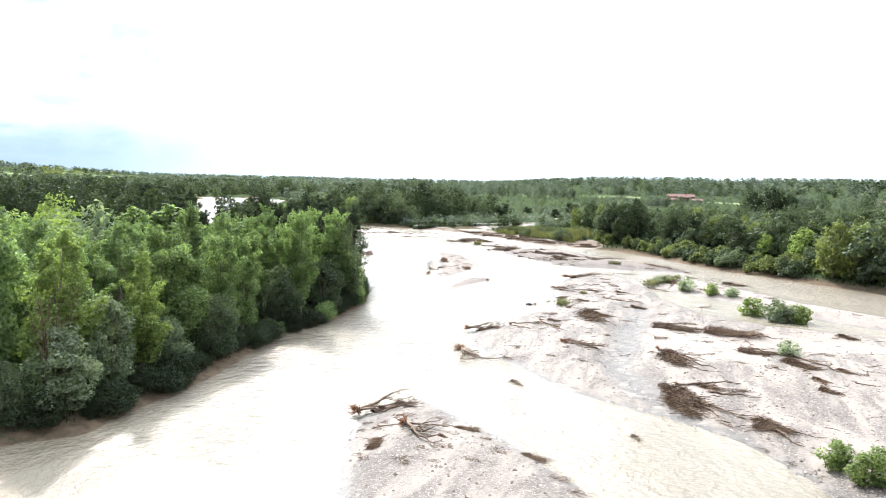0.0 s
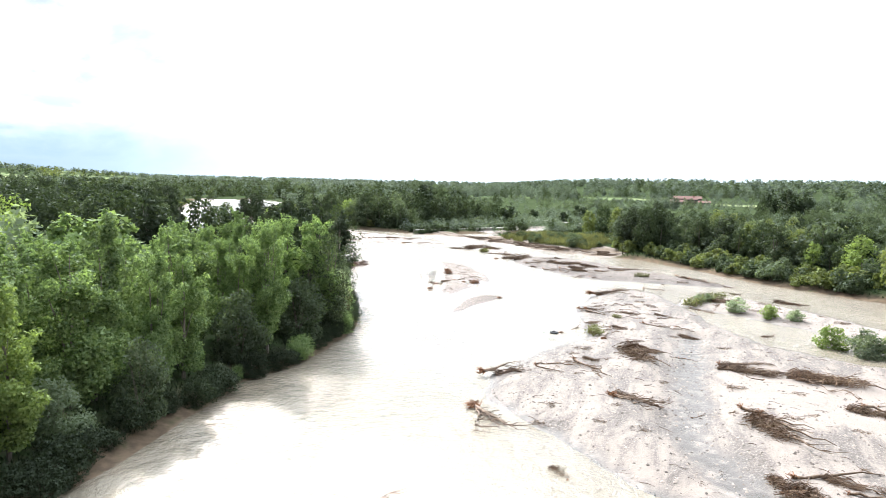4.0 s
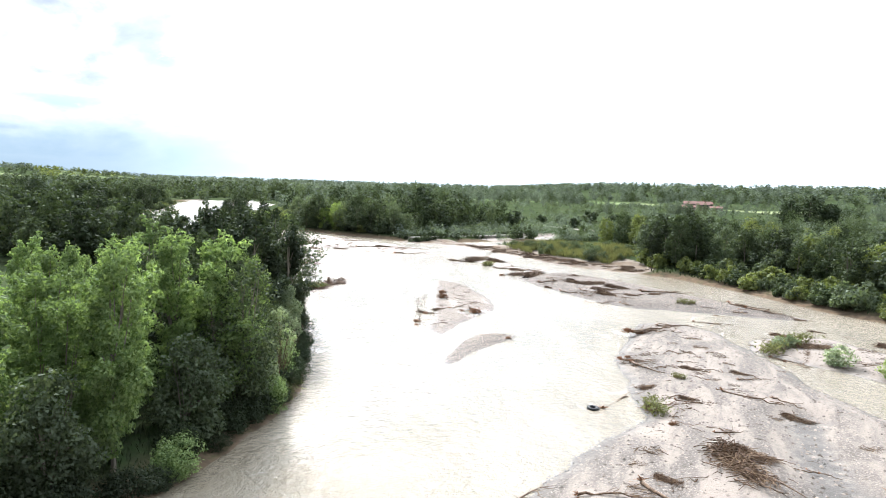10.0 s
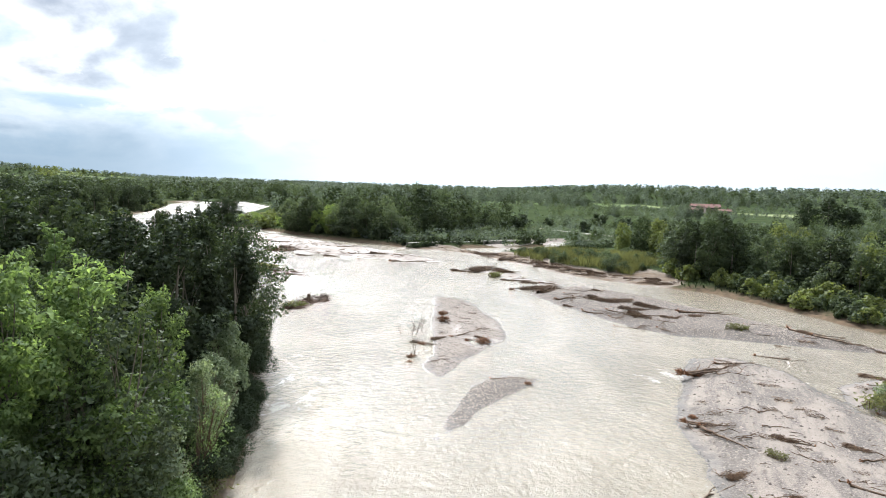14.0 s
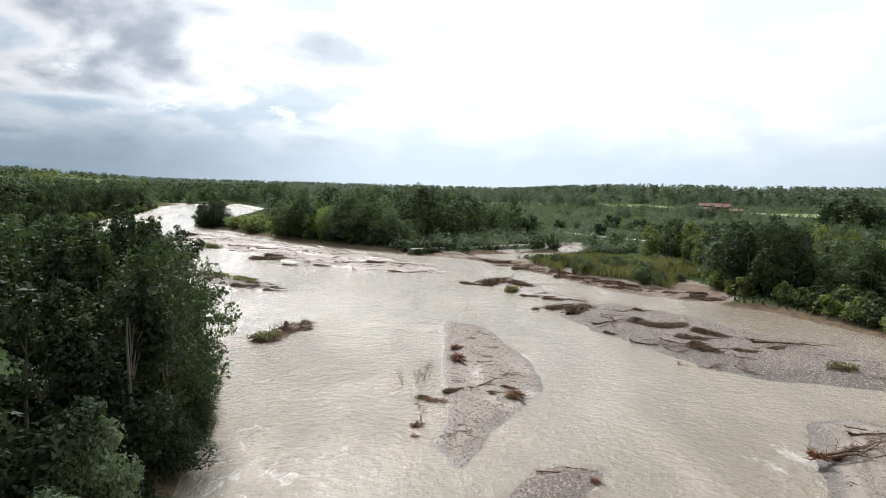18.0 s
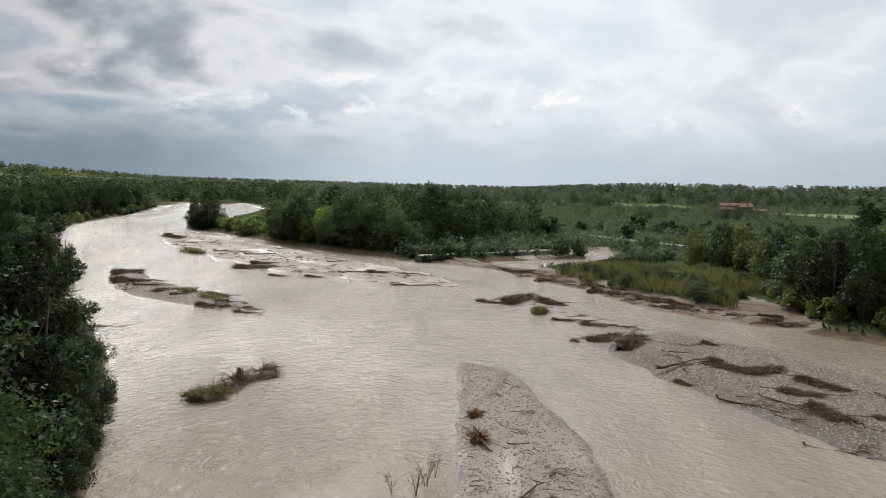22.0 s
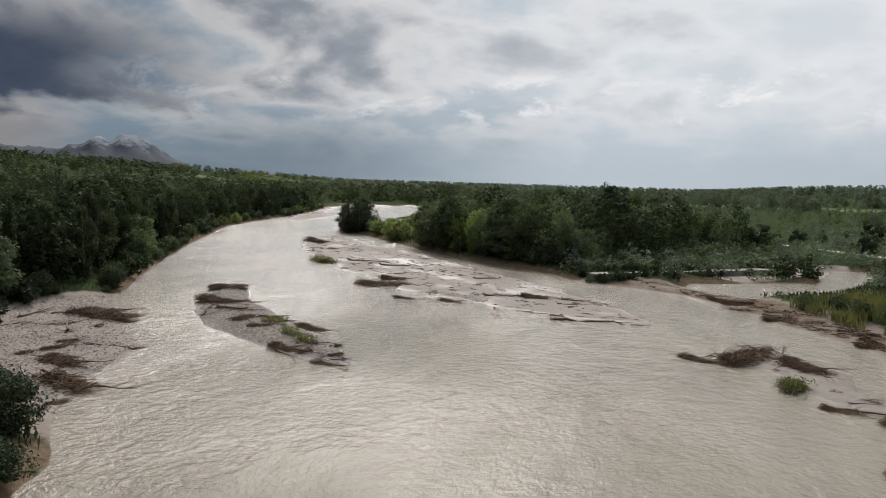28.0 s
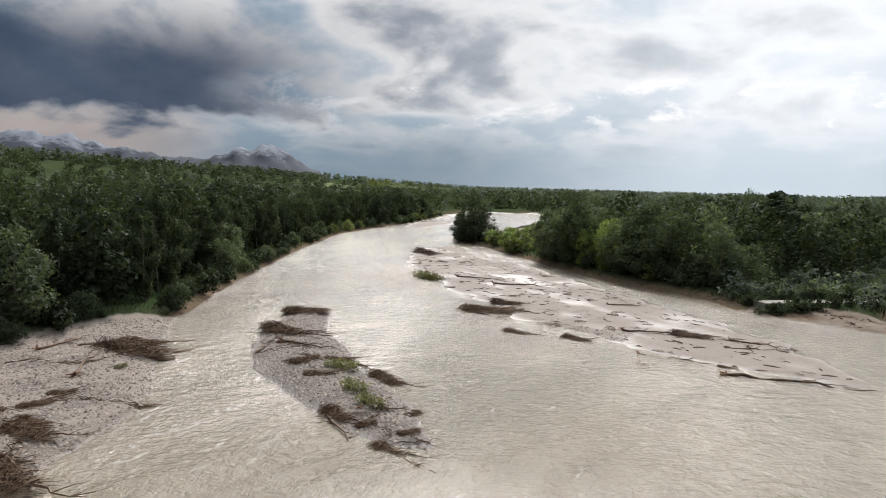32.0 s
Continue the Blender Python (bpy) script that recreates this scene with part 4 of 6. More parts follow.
def snag_thing():
    """A long lumpy raft of roots, turf and branches stuck in midstream, about nine metres long."""
    rng = np.random.default_rng(171)
    ob = tagged(new("river_snag"), "dark raft of roots, turf and broken branches stuck in midstream", "driftwood")
    spine = [(-4.4, 0.35, 0), (-2.6, -0.2, 0), (-0.6, 0.1, 0), (1.4, 0.35, 0), (3.2, -0.25, 0), (4.4, -0.1, 0)]
    u, v = np.meshgrid(np.linspace(-1, 1, 61), np.linspace(-1, 1, 21))
    u, v = u.ravel(), v.ravel()
    wide = 1.15 - 0.35 * u + 0.35 * rough(u * 6, u * 0, 1.0, 174)
    hx, hy = u * 4.5, v * wide + np.interp(u * 4.5, [p[0] for p in spine], [p[1] for p in spine])
    hz = 0.75 * np.clip(1 - np.abs(v) ** 1.6, 0, 1) * np.clip(1 - u ** 6, 0, 1) * np.clip(0.5 + 0.9 * rough(hx, hy, 1.1, 172), 0.0, 1.5) - 0.12
    part("matted_litter", mesh_of("matted_litter", np.stack([hx, hy, hz], 1), grid_faces(61, 21), M_TWIG, True), M_TWIG, ob, "matted roots and turf")
    part("brushwood", strands(rng, spine, 330, 0.5, 0.85, 0.3, 1.4, 0.026, 1.0), M_TWIG, ob)
    part("straw", strands(rng, spine, 60, 0.5, 0.6, 0.3, 1.0, 0.015, 1.0), M_STRAW, ob, "pale brown dry reeds")
    n = 520
    gx = rng.uniform(-4.4, -1.8, n)
    gy = np.interp(gx, [p[0] for p in spine], [p[1] for p in spine]) + rng.normal(-0.3, 0.5, n)
    V, F = leaflets(np.stack([gx, gy, rng.uniform(0.25, 0.65, n)], 1), np.tile([0.0, 0.3, 0.5], (n, 1)), 0.10, rng, 3.0)
    part("turf", mesh_of("turf", V, F, M_REED), M_REED, ob, "olive green grass still rooted in the raft")
    for x, y, tx, ty, tz in ((0.4, 0.2, -1.4, 0.9, 1.3), (0.7, 0.1, 0.3, 0.5, 1.5), (0.9, 0.2, 1.2, 0.3, 1.25), (0.6, 0.3, 0.1, 0.9, 1.2), (3.2, 0.0, 3.3, 0.1, 1.3), (-1.8, 0.4, -1.6, 0.5, 1.2), (-0.6, 0.6, -0.2, 1.0, 1.0), (2.4, -0.3, 3.0, -0.9, 0.9)):
        part("branch", Shape().tube([(x, y, 0.3), ((x + tx) / 2 + 0.06, (y + ty) / 2, 0.2 + tz * 0.55), (tx, ty, tz)], [0.038, 0.026, 0.008], 5), M_TWIG, ob)
    part("stump", Shape().tube([(0.7, 0.2, 0.2), (0.75, 0.25, 0.8), (0.7, 0.2, 1.15)], [0.26, 0.2, 0.1], 7), M_DRIFT, ob)
    return ob


def sapling_thing(seed):
    """A thin bent sapling with a few leaves left, standing in the shallows."""
    rng = np.random.default_rng(seed)
    ob = tagged(new("sapling"), "thin bent bare sapling standing in the shallow water", "sapling", "flooded saplings")
    tips, twigs = [], Shape()
    for i in range(3):
        a = float(rng.uniform(0, 6.28))
        pts = [Vector((math.cos(a) * 0.35 * f * f * 2, math.sin(a) * 0.35 * f * f * 2, 2.4 * f - 0.3 - 0.2 * i * f)) for f in (0, 0.35, 0.7, 1)]
        part("stem", Shape().tube(pts, [0.024, 0.02, 0.014, 0.005], 4), M_TWIG, ob)
        for j in range(6):
            p = pts[1].lerp(pts[3], float(rng.uniform(0, 1)))
            q = p + Vector((float(rng.normal(0, 0.25)), float(rng.normal(0, 0.25)), float(rng.uniform(0.05, 0.35))))
            twigs.tube([p, q], [0.010, 0.004], 3, False)
            tips += [q + Vector(rng.normal(0, 0.07, 3)) for _ in range(4)]
    part("brushwood", twigs, M_TWIG, ob)
    V, F = leaflets(np.array([tuple(t) for t in tips]), np.tile([0.0, 0.0, 1.0], (len(tips), 1)), 0.06, rng)
    part("leaves", mesh_of("leaves", V, F, M_DARK_SHADE), M_DARK_SHADE, ob)
    return ob


DRIFT = {      # kind, place, length and heading of each stranded piece
    'a': [('f', -2.6, 43, 5.7, 0.6), ('t', -2, 40.3, 1.4, -0.13), ('t', 0, 40.6, 0.9, 0), ('p', 1.6, 38.8, 1.3, -0.08), ('f', -0.3, 37.4, 4.1, -0.68), ('p', -3.3, 35.9, 1.5, 1.32), ('l', -2.6, 38.7, 0.9, 0.24), ('t', -1, 35.1, 0.9, -2.43), ('t', 2.6, 37.3, 0.9, -0.17), ('p', 5, 35.1, 0.9, -0.66), ('l', -1.6, 47.4, 1.8, -0.17), ('t', -3.5, 38.4, 0.9, -0.59)],
    'b_near': [('f', 3.3, 56.8, 5.7, -1.02), ('t', 5.6, 56, 1.6, -1.18), ('p', 5.5, 49.2, 1.6, -1.2), ('l', 6.8, 47.5, 2.5, -0.84), ('f', 12.9, 60, 3.9, -0.53), ('p', 18.8, 55.1, 4.1, -1.6), ('l', 20.1, 54.9, 5.7, -1.29), ('p', 16.4, 45, 4.2, -1.35), ('p', 15.6, 43.9, 4, -1.54), ('l', 16.7, 43.2, 5.3, -1.34), ('p', 19.5, 39.5, 2.5, -1.22), ('p', 19.1, 39.3, 1.6, -0.57), ('l', 19.4, 38.5, 4.5, -1.5), ('p', 23.4, 68.6, 4.1, -0.6), ('p', 28.2, 65.9, 5.1, -0.61), ('p', 27, 58.7, 2.7, -0.77), ('p', 28.5, 54.4, 3, -1.3), ('p', 26.9, 47, 1.6, -1.21), ('t', 30.6, 56, 1.1, -1.52), ('p', 38.9, 65.8, 2.1, -1.36), ('p', 11.2, 38.3, 1.4, -1.45), ('t', 12.2, 38.1, 0.9, -0.62), ('t', 10.4, 42.1, 0.9, -0.79), ('l', 12.8, 41.4, 2.6, -0.48), ('t', 17.8, 36.9, 1, -1.63), ('p', 31.2, 52.6, 1, -1.4), ('l', 28.5, 58.3, 4.2, -1.02), ('l', 30.2, 54.8, 7.5, -1.46), ('p', 27.9, 50, 0.9, -1.37), ('t', 18.4, 35, 0.9, -1.49), ('l', 19.9, 45.8, 3.2, -0.45)],
    'b_mid': [('p', 16, 47.7, 1.8, -1.37), ('l', 19.1, 48.4, 4.9, 0.12), ('p', 18.8, 47.5, 1.8, -0.99), ('l', 16.6, 47.2, 3, 0.72), ('t', 6.5, 59, 1.4, -1.48), ('t', 11.8, 74.8, 1.9, 0), ('l', 11.2, 68.2, 5.4, -1.31), ('p', 23.4, 82.5, 2, -1), ('t', 32, 84.6, 1.4, 0.49), ('t', 10.8, 59, 0.9, 0.32), ('t', 24.1, 55, 1.1, -0.88), ('t', 23, 58.1, 0.9, 0.2), ('l', 19.9, 56.8, 4.8, -1.02), ('p', 11.8, 61.2, 1, -0.69), ('l', 12.7, 60.4, 4.2, -0.61)],
    'b_far': [('f', 4.9, 67.8, 4.7, 0.35), ('l', 8.5, 69.3, 3.2, -0.03), ('l', 7.8, 67.5, 2.8, -0.89), ('p', 15.8, 73, 5.3, -1.58), ('p', 17.3, 74.7, 2.5, -1.01), ('l', 17.6, 78.4, 2.1, 0.09), ('l', 24, 70.5, 4.3, 0.02), ('l', 23.9, 68.8, 2.1, -0.96), ('g', 14.6, 83.3, 2.9, -1.63), ('r', 14.7, 79.9, 0.9, -1.01), ('l', 17.6, 84.4, 2.5, -0.55), ('l', 22, 85.6, 4.4, -0.95), ('f', 22.1, 109.8, 6.2, 0.52), ('f', 17.2, 96.2, 3.1, -0.2), ('t', 18.5, 90.7, 1.3, -1.23), ('t', 20.5, 93.3, 1, -1.34), ('p', 11.6, 71.2, 0.9, -0.91), ('t', 9.8, 66.7, 0.9, 0.36), ('l', 24, 84.6, 2.8, -1.28), ('t', 17.4, 85.5, 0.9, -0.79), ('t', 15.2, 88.8, 1.3, 0.7)],
    'c': [('p', 36.1, 110.7, 2.5, -0.61), ('p', 41, 113.5, 1.8, -0.73), ('g', 31.1, 102, 4, 0.73), ('p', 34.9, 103.3, 3.9, -0.26), ('l', 31.5, 97.4, 3.7, -1.1), ('l', 39.8, 125.4, 9.8, -1.3), ('t', 43, 110.8, 1.7, -1.25), ('p', 32.2, 84.3, 1.6, 0.46), ('l', 31.1, 116.8, 4.3, -0.43), ('p', 44.7, 105.7, 3.5, -0.94), ('t', 45.2, 102.6, 1.1, -1.16)],
    'b_tip': [('l', 25.4, 112.4, 4, 0), ('r', 20.6, 108.8, 1.4, 0.13), ('r', 16.6, 98, 0.9, -0.98), ('l', 17, 93.5, 4.7, -1.29), ('g', 18.6, 90.8, 1.2, -1.06), ('p', 15.7, 88.5, 0.9, 0.51), ('p', 14.6, 83.4, 1.1, -0.97), ('p', 17.4, 85.2, 0.9, -0.79), ('p', 20.4, 93.7, 0.9, -0.79), ('p', 23.9, 92.5, 0.9, -0.91), ('l', 21.2, 87.7, 1, -0.2), ('l', 24.3, 90.7, 2.6, 0.04), ('t', 18.3, 98.2, 0.9, -0.64), ('t', 22.6, 97.9, 0.9, -1.11), ('t', 22.2, 103.2, 0.9, -0.72), ('l', 21.9, 99.1, 1.1, 0.38), ('l', 13.1, 85.9, 5.4, 0.76), ('t', 22, 88.8, 0.9, -0.4)],
    'c_edge': [('g', 34.8, 105.3, 4, 0.52), ('l', 30.9, 99.3, 3.1, -1.06), ('p', 39.1, 127.3, 2.8, -0.97), ('l', 40.1, 123.8, 6, -1.14), ('p', 42.9, 120.8, 1.4, -0.54), ('l', 31.8, 115.7, 2.7, 0.07), ('g', 31.8, 128.2, 2.3, -0.54), ('p', 33.8, 122.2, 0.9, -0.72), ('l', 32.5, 137.8, 7.5, -0.2), ('p', 26.3, 134, 2, -0.35)],
    'd': [('p', 15.4, 155.8, 6.3, 1.09), ('p', 13.7, 158.9, 4.9, 0.75), ('r', 10.2, 157.1, 1.6, -1.11), ('l', 6.6, 136.9, 1.5, -0.4), ('l', 17.6, 147.5, 6.4, 0.6), ('p', 20.7, 146.7, 3.8, -1.16), ('p', 23.6, 145.8, 4, 0.4), ('p', 25.9, 142.1, 3.6, -1.06), ('p', 23.4, 139.6, 2.9, -0.48), ('p', 22.7, 134.6, 3.7, -1.34), ('l', 24.9, 131.3, 3.2, -0.81), ('l', 18.8, 137.2, 4.4, -0.88), ('l', 20.4, 134.1, 3, -1.2), ('l', 20.8, 129.3, 3.8, -0.67), ('p', 16.1, 142.6, 1.6, -1.02), ('p', 22.4, 155.5, 2, -1.3), ('p', 30, 139.3, 1.5, -0.3), ('p', 30.2, 136, 2, 0.57), ('l', 24.1, 127.8, 3.2, -1.22), ('l', 21, 137.3, 3.6, -1.11), ('t', 22, 129.2, 0.9, -1.36), ('l', 18.4, 151.6, 2.6, -0.36), ('l', 27, 140.3, 1.8, -0.83)],
    'k': [('p', 2.6, 179.4, 2.6, -0.66), ('l', 5, 178.5, 3.8, -0.05), ('p', 7.1, 181.4, 5.9, 0.95), ('p', 10.5, 179.2, 3.9, -1.14), ('g', 8.6, 173, 2.3, -1.18), ('p', 10.6, 168, 2, -0.35), ('l', 12.4, 168.2, 5.3, -0.27), ('p', 13.9, 165.7, 2.7, -0.33), ('l', 16.9, 164.1, 3.6, -0.73), ('t', 13.1, 170.8, 1.7, -1.06)],
    'e': [('r', 0.2, 132.8, 1.8, 0.6), ('r', 0.3, 128.3, 2.6, -1.38), ('l', 2.4, 121.7, 4, 0.87), ('l', 0.3, 120, 2.3, 0.35), ('p', 0, 120, 1.6, 0.53), ('p', 4, 121.3, 1.2, -0.61), ('r', 4.2, 119, 2.5, -1.45), ('r', 2.6, 119.8, 0.9, 1.2), ('p', -1.6, 117.9, 2.1, -0.51), ('r', -1.6, 117.6, 1.2, -0.49), ('t', 4.3, 124, 1.7, 0.32), ('t', 2.9, 129.6, 0.9, 0.46), ('t', 1.6, 136.8, 0.9, -0.22), ('t', 3.5, 133.5, 1.2, -0.15), ('t', 0.3, 122, 0.9, -0.28), ('l', 2.4, 120, 2.5, -0.04)],
    'e_low': [('r', -2.3, 112.5, 1.4, 0.67), ('r', -2.3, 110.7, 0.9, -0.38), ('l', 5, 105.8, 1.9, -0.05), ('r', 6.8, 105, 0.9, -0.96), ('l', 6.4, 106.4, 1.7, -0.36), ('t', -0.2, 110.7, 0.9, 1.11), ('l', -1.4, 118.8, 2.5, 0.37)],
    'g': [('l', -14.1, 135.2, 2.5, 1.49), ('t', -20.3, 139.4, 0.9, 0.69), ('t', -29.1, 143.2, 0.9, 1.78)],
    'h': [('p', -51.5, 194.6, 3.6, 0.47), ('p', -47.1, 185.3, 4.2, -0.35), ('l', -44.1, 178.5, 3.7, -1.16), ('l', -44.8, 187.1, 4.4, 0.09), ('l', -41.7, 181.8, 5.8, -0.07), ('p', -44, 182, 0.9, 1.03), ('p', -38.8, 177.8, 2.2, 1.38), ('p', -37.2, 179.7, 1.9, 0.52), ('l', -35, 179.7, 4.9, -0.49), ('p', -35.7, 175.3, 1.8, 0.67), ('g', -31.5, 173.1, 2.3, -0.41), ('p', -31.8, 177.4, 2.7, -0.53), ('l', -29.1, 167.7, 5.2, -0.74), ('p', -30.1, 169.1, 2.3, -0.54), ('p', -27.6, 168.6, 0.9, 1), ('l', -27.8, 171, 3.3, 0.44), ('p', -24.9, 166.2, 1.9, -0.29), ('l', -23.9, 167.9, 2.8, -0.33), ('p', -25, 168.6, 1, 1.05), ('l', -22.9, 165.3, 3.2, -0.45), ('l', -29.5, 171.6, 1.7, 3.08), ('p', -26.5, 171.8, 0.9, 1.33), ('t', -25.7, 164.6, 0.9, 1.11)],
    'j': [('p', -51.5, 172.9, 5.2, 0.06), ('p', -53.5, 175.6, 3, 0.22), ('l', -55.2, 172.8, 2.4, 0.96), ('l', -50.7, 168.6, 7.1, 2.19), ('g', -48.3, 169.4, 1, 1.57), ('l', -45, 162.3, 3.4, 1.33), ('p', -44.7, 160.9, 1.5, 1.17), ('p', -45.7, 163.2, 1.3, 1.17), ('p', -45.5, 159, 0.9, 1.64), ('p', -41.2, 157.9, 2.6, 0.04), ('p', -42.2, 158.9, 1.9, -0.05), ('p', -37.4, 154.4, 3.9, -0.26), ('l', -38.8, 155.5, 5.1, -0.28), ('l', -38.7, 155.8, 4.1, 2.25), ('p', -35.3, 151.6, 1, 1.19), ('p', -40.6, 164.8, 0.9, 1.14), ('t', -48.3, 166, 1.3, 1.75), ('t', -48.7, 173.2, 1.9, -0.4), ('l', -54.7, 166.8, 2.4, 1.24), ('l', -57.3, 171.7, 5.3, 1.74)],
    'i': [('p', -36, 208.3, 5.7, 0.26), ('p', -36.5, 213.6, 3.2, -0.09), ('p', -29.9, 198.8, 2.3, -0.38), ('p', -74.1, 265.1, 6.5, -0.67), ('t', -63.5, 251.8, 3, -0.7), ('l', -14.7, 196, 6.4, -0.19), ('l', -5.8, 193.1, 10, 0.03), ('p', -10.8, 195.2, 1.3, -0.28), ('p', -14.8, 205.8, 3, -0.15), ('l', -8.8, 205.8, 5.2, -0.32), ('l', -9.5, 203.1, 4.1, 0.22), ('p', -24.2, 199.1, 2.5, -0.51), ('t', -27.9, 204.2, 2.4, -0.57), ('l', -18, 205.7, 6.3, 0.13), ('t', -37.7, 220, 1.7, -0.11), ('t', -16.9, 192.3, 2.3, -0.97), ('l', -23.8, 221.2, 4.7, 0.35), ('t', -19.5, 210.4, 1.3, -0.08), ('t', -32.5, 225.7, 1.4, -0.32), ('t', -5.7, 195.6, 0.9, -0.54), ('l', -48, 233.3, 8.8, -0.17), ('l', -40.2, 230.7, 9.1, 0.13), ('t', -48, 222.4, 2, -0.39), ('t', -16.6, 198, 1.2, 0)],
}
LOGS = [log_thing(100 + i) for i in range(4)]
PILES = [pile_thing(120 + i) for i in range(4)]
FALLEN = [bush_thing(130 + i) for i in range(4)]
ROOTS = [root_thing(140 + i) for i in range(2)]
TUFTS = [tuft_thing(160 + i) for i in range(3)]
CLUMPS = [clump_thing(165), clump_thing(166)]
KINDS = {"l": (LOGS, 5.0), "p": (PILES, 4.6), "r": (ROOTS, 2.2), "t": (TUFTS, 2.2), "f": (FALLEN, 4.2), "g": (CLUMPS, 2.0)}
spots = random.Random(7)


def strand(kind, x, y, length, turn=None, bulk=1.0):
    models, own = KINDS[kind]
    s = length / own
    if turn is None:
        turn = spots.gauss(-0.5, 0.42) + (math.pi if spots.random() < 0.3 else 0)
    s = max(0.35, s * {"p": 1.4 if bulk > 1 else 1.15, "f": 1.2}.get(kind, 1))
    place(models[spots.randrange(len(models))], x, y, turn, s, 0.03, thin=s ** ((0.40 if kind == "l" else 0.7) if s > 1 else 0.9) * (1.1 if kind == "p" and bulk == 1 else 1.0) * bulk)


place(snag_thing(), -16.4, 137.8, 1.22, 1.0, 0.0, z=-0.58)
SAPLINGS = [sapling_thing(181), sapling_thing(182)]
for x, y, s in ((-2.3, 122.6, 1.0), (-2.7, 121.6, 0.8), (-3.8, 121.6, 0.7), (-1.9, 123.6, 0.7), (-2.1, 113.5, 0.9)):
    place(SAPLINGS[spots.randrange(2)], x, y, spots.uniform(0, 6.28), s, 0.1)
for bar, rows in DRIFT.items():
    for row in rows:
        strand(*row, 1.15 if bar in "hjki" and row[0] == "p" else 1.0)
# long wisps of straw and twigs combed out along the current
for key, count in (("b", 14), ("a", 3)):
    outline = BARS[key][0]
    x0, x1 = min(p[0] for p in outline), min(46, max(p[0] for p in outline))
    y0, y1 = max(28, min(p[1] for p in outline)), max(p[1] for p in outline)
    while count:
        x, y = spots.uniform(x0, x1), spots.uniform(y0, y1)
        if inside_distance(outline, np.array([x]), np.array([y]))[0] < -0.3:
            count -= 1
            s = spots.uniform(0.5, 1.0)
            place(TUFTS[spots.randrange(3)], x, y, spots.gauss(-0.75, 0.22), s, 0.03, thin=s * 0.75)
# loose sticks and bark, in drift lines between the larger pieces and strewn over the bars
litter = np.random.default_rng(191)
LITTER = {"b": ("b_near", "b_mid", "b_far", "b_tip"), "c": ("c", "c_edge"), "d": ("d", "k"), "e": ("e", "e_low"), "h": ("h",), "j": ("j",), "i": ("i",), "spit": ()}
for bar, keys in LITTER.items():
    line, scraps = Shape(), Shape()
    rows = [r for key in keys for r in DRIFT[key] if r[0] in "plr"]
    for i, r in enumerate(rows):
        others = [q for q in rows[:i] if 1.2 < math.dist(r[1:3], q[1:3]) < 8.0]
        if not others or bar == "e":
            continue
        q = min(others, key=lambda o: math.dist(r[1:3], o[1:3]))
        gap = math.dist(r[1:3], q[1:3])
        mid = ((r[1] + q[1]) / 2 + float(litter.normal(0, 0.5)), (r[2] + q[2]) / 2 + float(litter.normal(0, 0.5)), 0)
        bit = strands(litter, [(r[1], r[2], 0), mid, (q[1], q[2], 0)], int(gap * (4.5 if bar in "hj" else 3.0)), 0.16, 0.18, 0.25, 1.3, 0.024, 0.5)
        k = len(line.v)
        line.v += bit.v
        line.f += [tuple(n + k for n in f) for f in bit.f]
    outline = BARS[bar][0] if bar in BARS else {"j": GRAVEL_SHORE, "spit": MUD_SPIT}[bar]
    x0, x1, y0, y1 = min(p[0] for p in outline), max(p[0] for p in outline), min(p[1] for p in outline), max(p[1] for p in outline)
    for i in range({"i": 3200, "b": 2600, "c": 600, "spit": 9000}.get(bar, 400)):
        x, y = float(litter.uniform(x0, x1)), float(litter.uniform(y0, y1))
        a, l, r = float(litter.normal(-0.55, 0.5)), float(litter.uniform(0.25, 1.0) ** 2 * (1.4 if bar == "i" else 0.9)), float(litter.uniform(0.02, 0.07) if bar in ("i", "spit") else litter.uniform(0.006, 0.022))
        if inside_distance(outline, np.array([x]), np.array([y]))[0] < -0.3 and rough(np.array([x]), np.array([y]), 4.0, 97)[0] > -0.1:
            dx, dy = math.cos(a) * l / 2, math.sin(a) * l / 2
            w = float(litter.normal(0, 0.12)) * l
            scraps.tube([(x - dx, y - dy, 0.01), (x - dy * w, y + dx * w, 0.05), (x + dx, y + dy, 0.01)], [r, r, r * 0.4], 3, False)
    for shape, look_of, label in ((line, M_BRUSH, "drift line of brown sticks and bark between stranded heaps"), (scraps, M_TWIG, "dark twigs and bark scraps strewn over the bar")):
        if shape.v:
            V = np.array([tuple(p) for p in shape.v])
            V[:, 2] += sheet("z", V[:, 0], V[:, 1])
            tagged(new("drift_litter", mesh_of("drift_litter", V, shape.f, look_of)), label, "driftwood", kind="stuff")
# smaller pieces strewn over the bars
for key, count in (("a", 20), ("b", 70), ("c", 22), ("d", 16), ("e", 5), ("h", 10), ("i", 50), ("k", 4)):
    outline = BARS[key][0]
    x0, x1 = min(p[0] for p in outline), max(p[0] for p in outline)
    y0, y1 = max(24, min(p[1] for p in outline)), max(p[1] for p in outline)
    while count:
        x, y = spots.uniform(x0, x1), spots.uniform(y0, y1)
        if inside_distance(outline, np.array([x]), np.array([y]))[0] < -0.5:
            count -= 1
            strand(spots.choice("llt") if key == "d" else "t" if spots.random() < (0.8 if key == "i" else 0.72) else "l", x, y, spots.uniform(0.7, 1.8) * (1.3 if key == "d" else 1))


